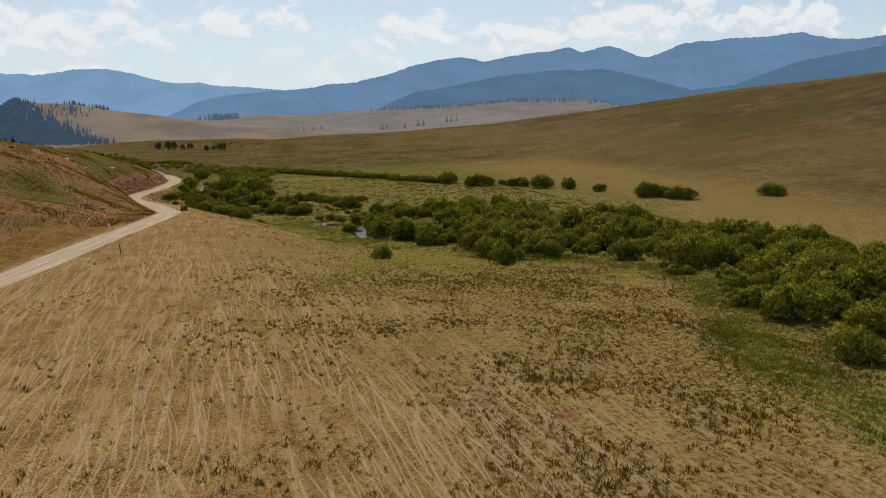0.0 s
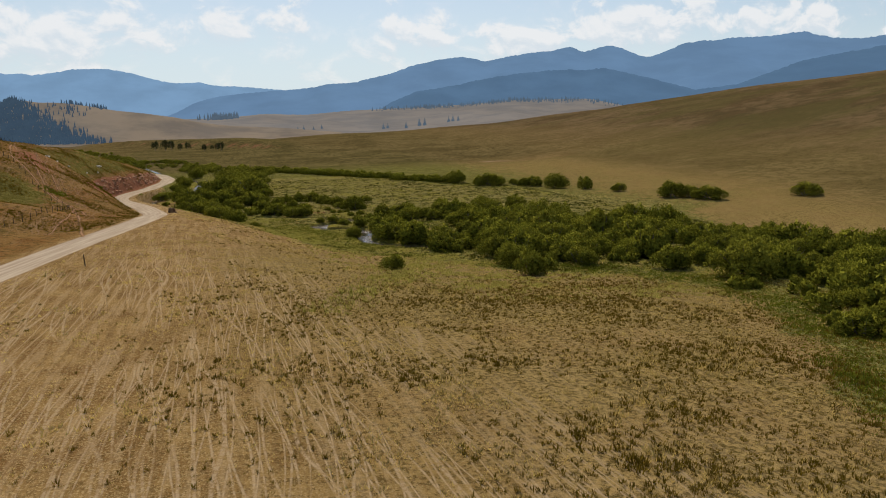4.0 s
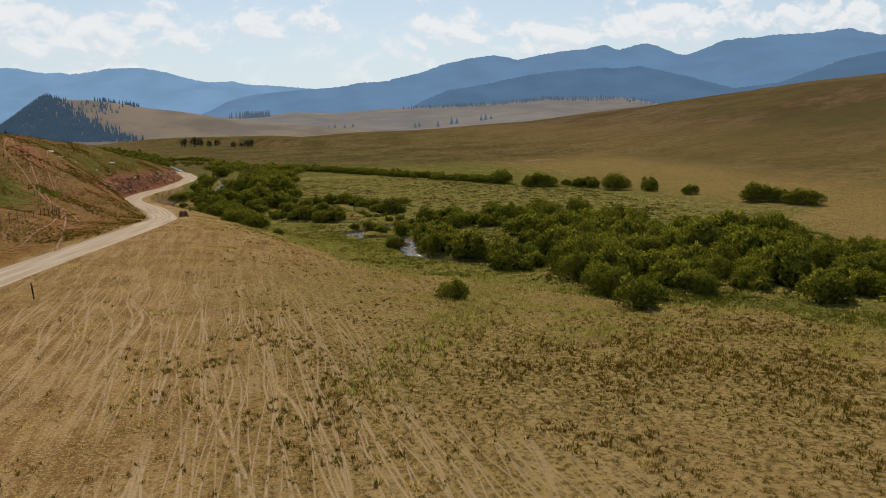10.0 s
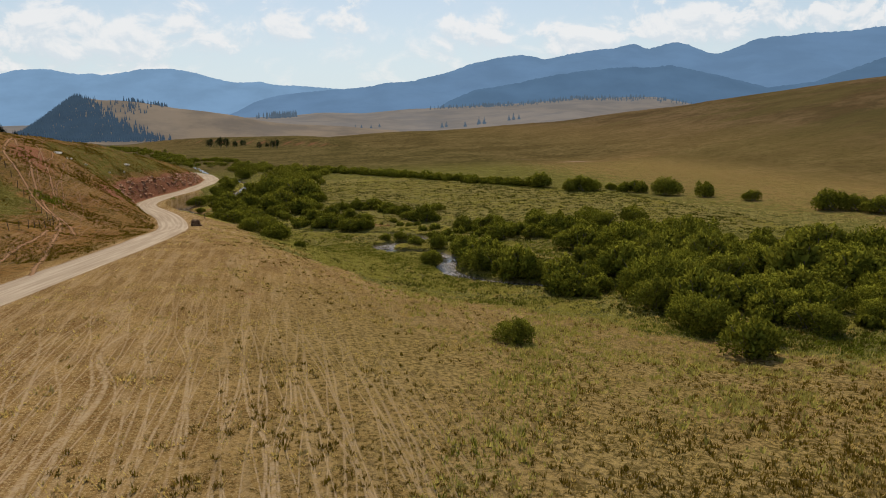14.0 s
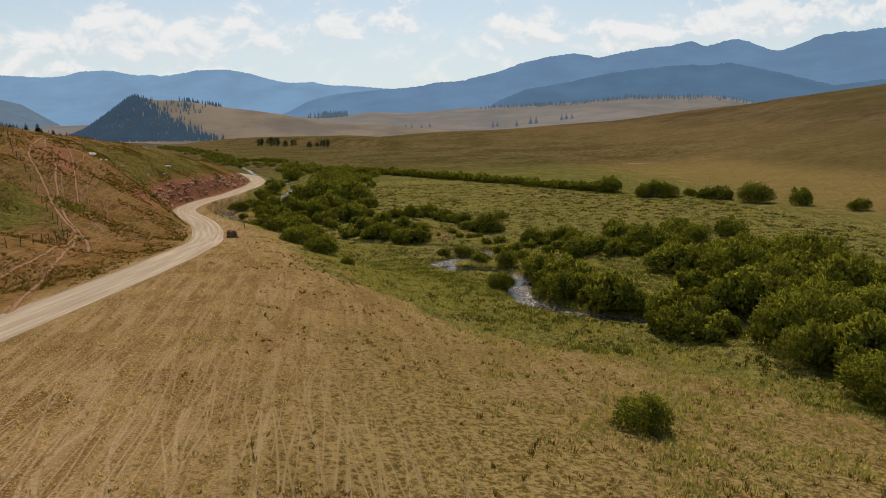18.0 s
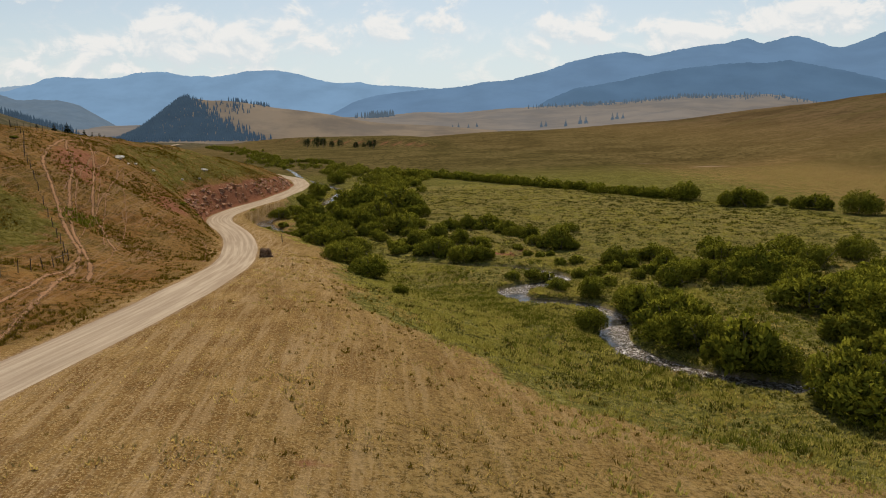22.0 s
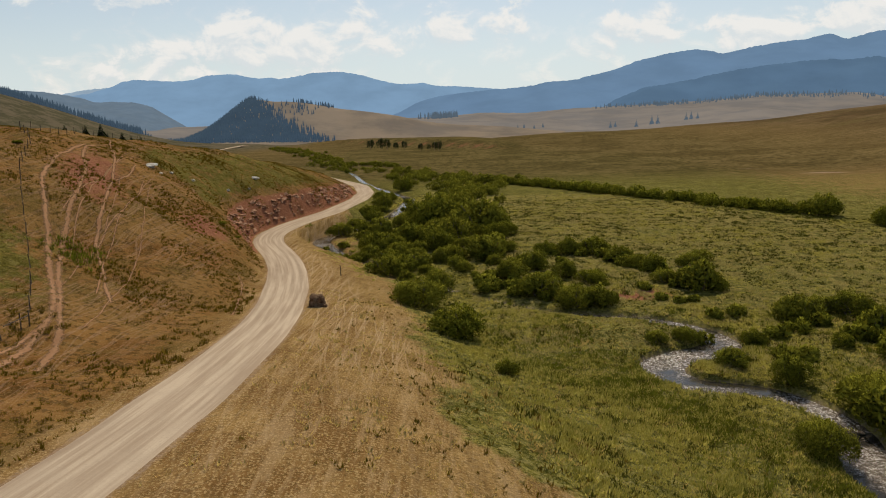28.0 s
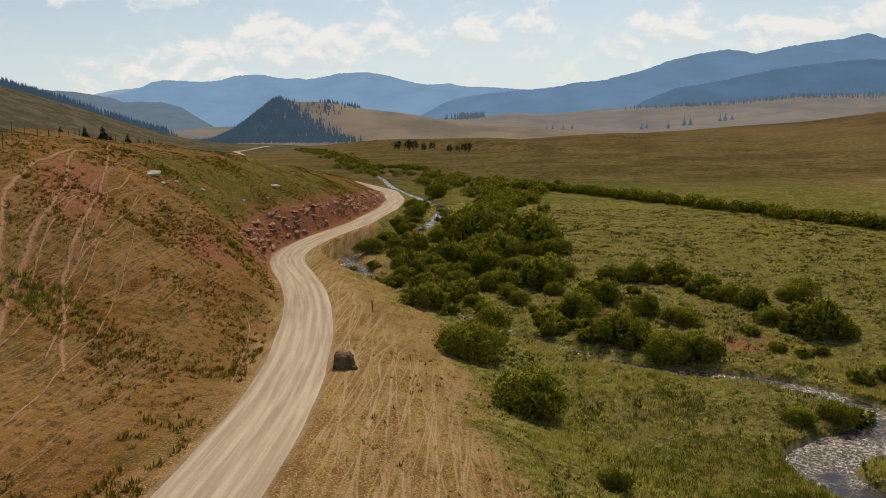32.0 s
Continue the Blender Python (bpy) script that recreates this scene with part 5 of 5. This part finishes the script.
def scatter_stones():
    bm = bmesh.new()
    bmesh.ops.create_icosphere(bm, subdivisions=1, radius=1.0)
    ball = np.array([vtx.co for vtx in bm.verts])
    tris = np.array([[vtx.index for vtx in f.verts] for f in bm.faces])
    bm.free()
    count = 7000
    k = RNG.integers(10, len(STREAM_LINE) - 8, count)
    p = STREAM_LINE[k] + (STREAM_LINE[k + 1] - STREAM_LINE[k]) * RNG.uniform(size=(count, 1))
    a = RNG.uniform(0, 2 * np.pi, count)
    off = RNG.normal(size=count) * 0.8 * stream_half(p[:, 1])
    x, y = p[:, 0] + off * np.cos(a), p[:, 1] + off * np.sin(a)
    keep = fbm(x, y, 7, 2, 57) > -0.12
    x, y = x[keep], y[keep]
    z = np.maximum(land(x, y), stream_z(y) - 0.07)
    n = len(x)
    s = 0.03 + 0.15 * RNG.uniform(size=n) ** 3.0
    shape = ball[None] * (1 + 0.25 * RNG.normal(size=(n, len(ball), 1)) * 0.6) * np.stack([s, s * RNG.uniform(0.6, 1, n), s * 0.5], 1)[:, None, :]
    verts = (shape + np.stack([x, y, z], 1)[:, None, :]).reshape(-1, 3)
    faces = (tris[None] + (np.arange(n) * len(ball))[:, None, None]).reshape(-1, 3)
    return tagged(sheet("creek_stones", verts, faces, M_STONE), "grey and brown rounded stones in the creek", "stones", kind="stuff")


scatter_stones()


# ---- grass ----
def tufts(name, count, box, keep, lo, hi, mat, label, blades=6, stiff=0.85, broad=0.11):
    x = RNG.uniform(box[0], box[1], count)
    y = RNG.uniform(box[2], box[3], count)
    ok = keep(x, y) > RNG.uniform(0, 1, count)
    x, y = x[ok], y[ok]
    z = land(x, y)
    n = len(x)
    size = RNG.uniform(lo, hi, n) * (0.7 + 0.8 * np.clip(fbm(x, y, 6, 2, 61) + 0.5, 0, 1))
    b = np.arange(n).repeat(blades)
    a = RNG.uniform(0, 2 * np.pi, n * blades)
    out_dir = np.stack([np.cos(a), np.sin(a), np.zeros_like(a)], 1)
    base = np.stack([x, y, z - 0.03], 1)[b] + out_dir * (size[b] * RNG.uniform(0, 0.6, n * blades))[:, None]
    lean = RNG.uniform(0.05, 0.5, n * blades)
    tip = base + (out_dir * lean[:, None] + np.array([0, 0, stiff])) * size[b][:, None]
    side = np.stack([-np.sin(a), np.cos(a), np.zeros_like(a)], 1) * (size[b] * broad)[:, None]
    verts = np.stack([base - side, base + side, tip], 1).reshape(-1, 3)
    faces = np.arange(len(verts)).reshape(-1, 3)
    return tagged(sheet(name, verts, faces, mat), label, "grass", kind="stuff")


def patchy(x, y, seed, share=0.2, sharp=6.0, size=1.5):
    """Clumps about a metre across with gaps between them."""
    return step(fbm(x, y, size, 2, seed) * sharp + share)


def along(line, width):
    pts = np.array(line, float)
    return lambda x, y: 1 - step((line_distance(x, y, pts) - 0.4 * width) / width)


def bench_share(x, y):
    return (x - road_x(y)) / np.interp(y, BENCH_Y, BENCH_W)


def off_road(x, y):
    clear = np.abs(x - road_x(y)) > ROAD_HALF + 0.9
    wet = line_distance(x, y, STREAM_LINE) < stream_half(y) + 0.5
    return clear & ~wet


tufts("dry_grass_tufts", 140000, (-40, 75, -155, 60), lambda x, y: off_road(x, y) * (x > road_x(y)) * (0.06 + 0.8 * step((bench_share(x, y) - 0.2) / 0.35)) * (1 - 0.85 * step((y + 62) / 32)) * step(fbm(x, y, 7, 2, 71) * 1.1 + 0.55), 0.16, 0.42, M_TUFT, "dry olive green weed tufts across the meadow", 11, 0.6, 0.10)
tufts("straw_tussocks", 180000, (-34, 78, -150, 62), lambda x, y: off_road(x, y) * (x > road_x(y)) * (0.25 + 0.6 * step((bench_share(x, y) - 0.1) / 0.4)) * (1 - 0.5 * step((-y - 90) / 60)) * step(fbm(x, y, 4, 2, 77) * 1.8 + 0.6) * patchy(x, y, 131, 0.6, 4.0), 0.16, 0.42, M_STRAW, "pale straw grass tussocks over the meadow", 5, 0.5, 0.13)
tufts("sedge_clumps", 220000, (-25, 110, -60, 210), lambda x, y: off_road(x, y) * step((bench_share(x, y) - 0.6) / 0.3) * (x < 14 + (262 - y) * 0.7) * (1 - 0.65 * np.exp(-((x - 45) / 14) ** 2 - ((y - 36) / 20) ** 2)) * step(fbm(x, y, 9, 2, 73) * 1.8 + 0.7) * patchy(x, y, 137, 0.5, 4.5), 0.2, 0.52, M_SEDGE, "yellow green sedge clumps on the creek flat", 6, 0.6, 0.12)
tufts("hillside_grass_tufts", 46000, (-78, -20, 0, 215), lambda x, y: off_road(x, y) * (x < road_x(y)) * step(fbm(x, y, 5, 3, 97) * 2.4 + 0.42), 0.18, 0.5, M_TUFT, "dry olive grass tufts on the hillside", 10, 0.55, 0.11)
M_VERDANT = leaf_material("rank_green_grass", (0.075, 0.094, 0.008), (0.25, 0.26, 0.026), 0.42, 0.6)
tufts("rank_grass", 70000, (28, 80, -125, 0), along([(43, -22), (58, -35), (67, -52), (58, -76), (47, -92), (39, -104), (36, -118)], 4.0), 0.2, 0.5, M_VERDANT, "rank green grass fringing the willows", 6, 0.5, 0.09)
tufts("rank_grass", 60000, (-12, 34, 5, 75), along([(9.5, 45), (14, 47), (17.5, 42), (13, 39), (18, 34), (22.5, 27), (26, 29), (24, 20)], 2.4), 0.25, 0.55, M_VERDANT, "rank green grass beside the creek", 6, 0.6, 0.08)
tufts("sedge_clumps", 6000, (0, 40, -66, -6), along([(8, -62), (12, -55), (17, -46), (21, -36), (25, -27), (32, -12)], 3.5), 0.2, 0.5, M_SEDGE, "yellow green sedge clumps along the moist swale", 5)
tufts("rank_grass", 2600, (0, 40, -66, -6), along([(9, -60), (13, -53), (17, -45), (21, -33)], 2.2), 0.14, 0.36, M_VERDANT, "rank green grass in the moist swale", 5)
tufts("rank_grass", 900, (-47, -36, 46, 58), lambda x, y: np.exp(-(((x + 41.6) / 2.2) ** 2 + ((y - 52.2) / 2.6) ** 2)), 0.4, 0.9, M_VERDANT, "low olive weeds beside the cattle track", 10, 0.7, 0.07)
tufts("rank_grass", 13000, (-6, 62, -8, 64), lambda x, y: off_road(x, y) * step((bench_share(x, y) - 0.85) / 0.2) * step(fbm(x, y, 6, 3, 95) * 3.2 + 0.32 + 0.3 * step((x - 29) / 5)), 0.22, 0.6, M_VERDANT, "rank green grass patches on the creek flat", 9, 0.8, 0.07)
tufts("rank_grass", 30000, (-36, 62, 2, 150), lambda x, y: (np.abs(line_distance(x, y, STREAM_LINE) - stream_half(y) - 0.75) < 0.6) * step(fbm(x, y, 5, 2, 99) * 2.2 + 0.5), 0.25, 0.6, M_VERDANT, "rank green grass hanging over the creek banks", 8, 0.7, 0.08)
tufts("meadow_grass_clumps", 150000, (2, 135, 42, 205), lambda x, y: off_road(x, y) * step((bench_share(x, y) - 1.0) / 0.3) * (x < 14 + (262 - y) * 0.7) * (1 - step((x - 40 - 0.5 * (205 - y)) / 20)) * patchy(x, y, 151, 0.42, 7.0, 1.3), 0.24, 0.52, M_PALE, "pale straw green grass clumps over the grazed flat", 7, 0.55, 0.17)
tufts("sedge_clumps", 120000, (-14, 46, -34, 66), lambda x, y: off_road(x, y) * step((x - np.interp(y, GREEN_Y, GREEN_X) - 0.5 + 9 * fbm(x, y, 7, 3, 167)) / 6.0) * (0.1 + 0.9 * patchy(x, y, 163, 0.35, 6.0, 1.6)) * step(fbm(x, y, 11, 2, 169) * 2.4 + 0.62), 0.2, 0.5, M_SEDGE, "yellow green sedge clumps beside the creek", 7, 0.6, 0.12)
M_DUSKY = leaf_material("dusky_green_weeds", (0.040, 0.046, 0.005), (0.120, 0.118, 0.014), 0.25, 0.45)
tufts("green_weed_tufts", 95000, (-14, 112, -36, 190), lambda x, y: off_road(x, y) * step((x - np.interp(y, GREEN_Y, GREEN_X) - 1.0 + 8 * fbm(x, y, 7, 3, 167)) / 6.0) * (x < 14 + (262 - y) * 0.7) * patchy(x, y, 181, 0.42, 6.0, 1.8), 0.22, 0.5, M_DUSKY, "dusky green weed tufts across the creek flat", 9, 0.65, 0.12)
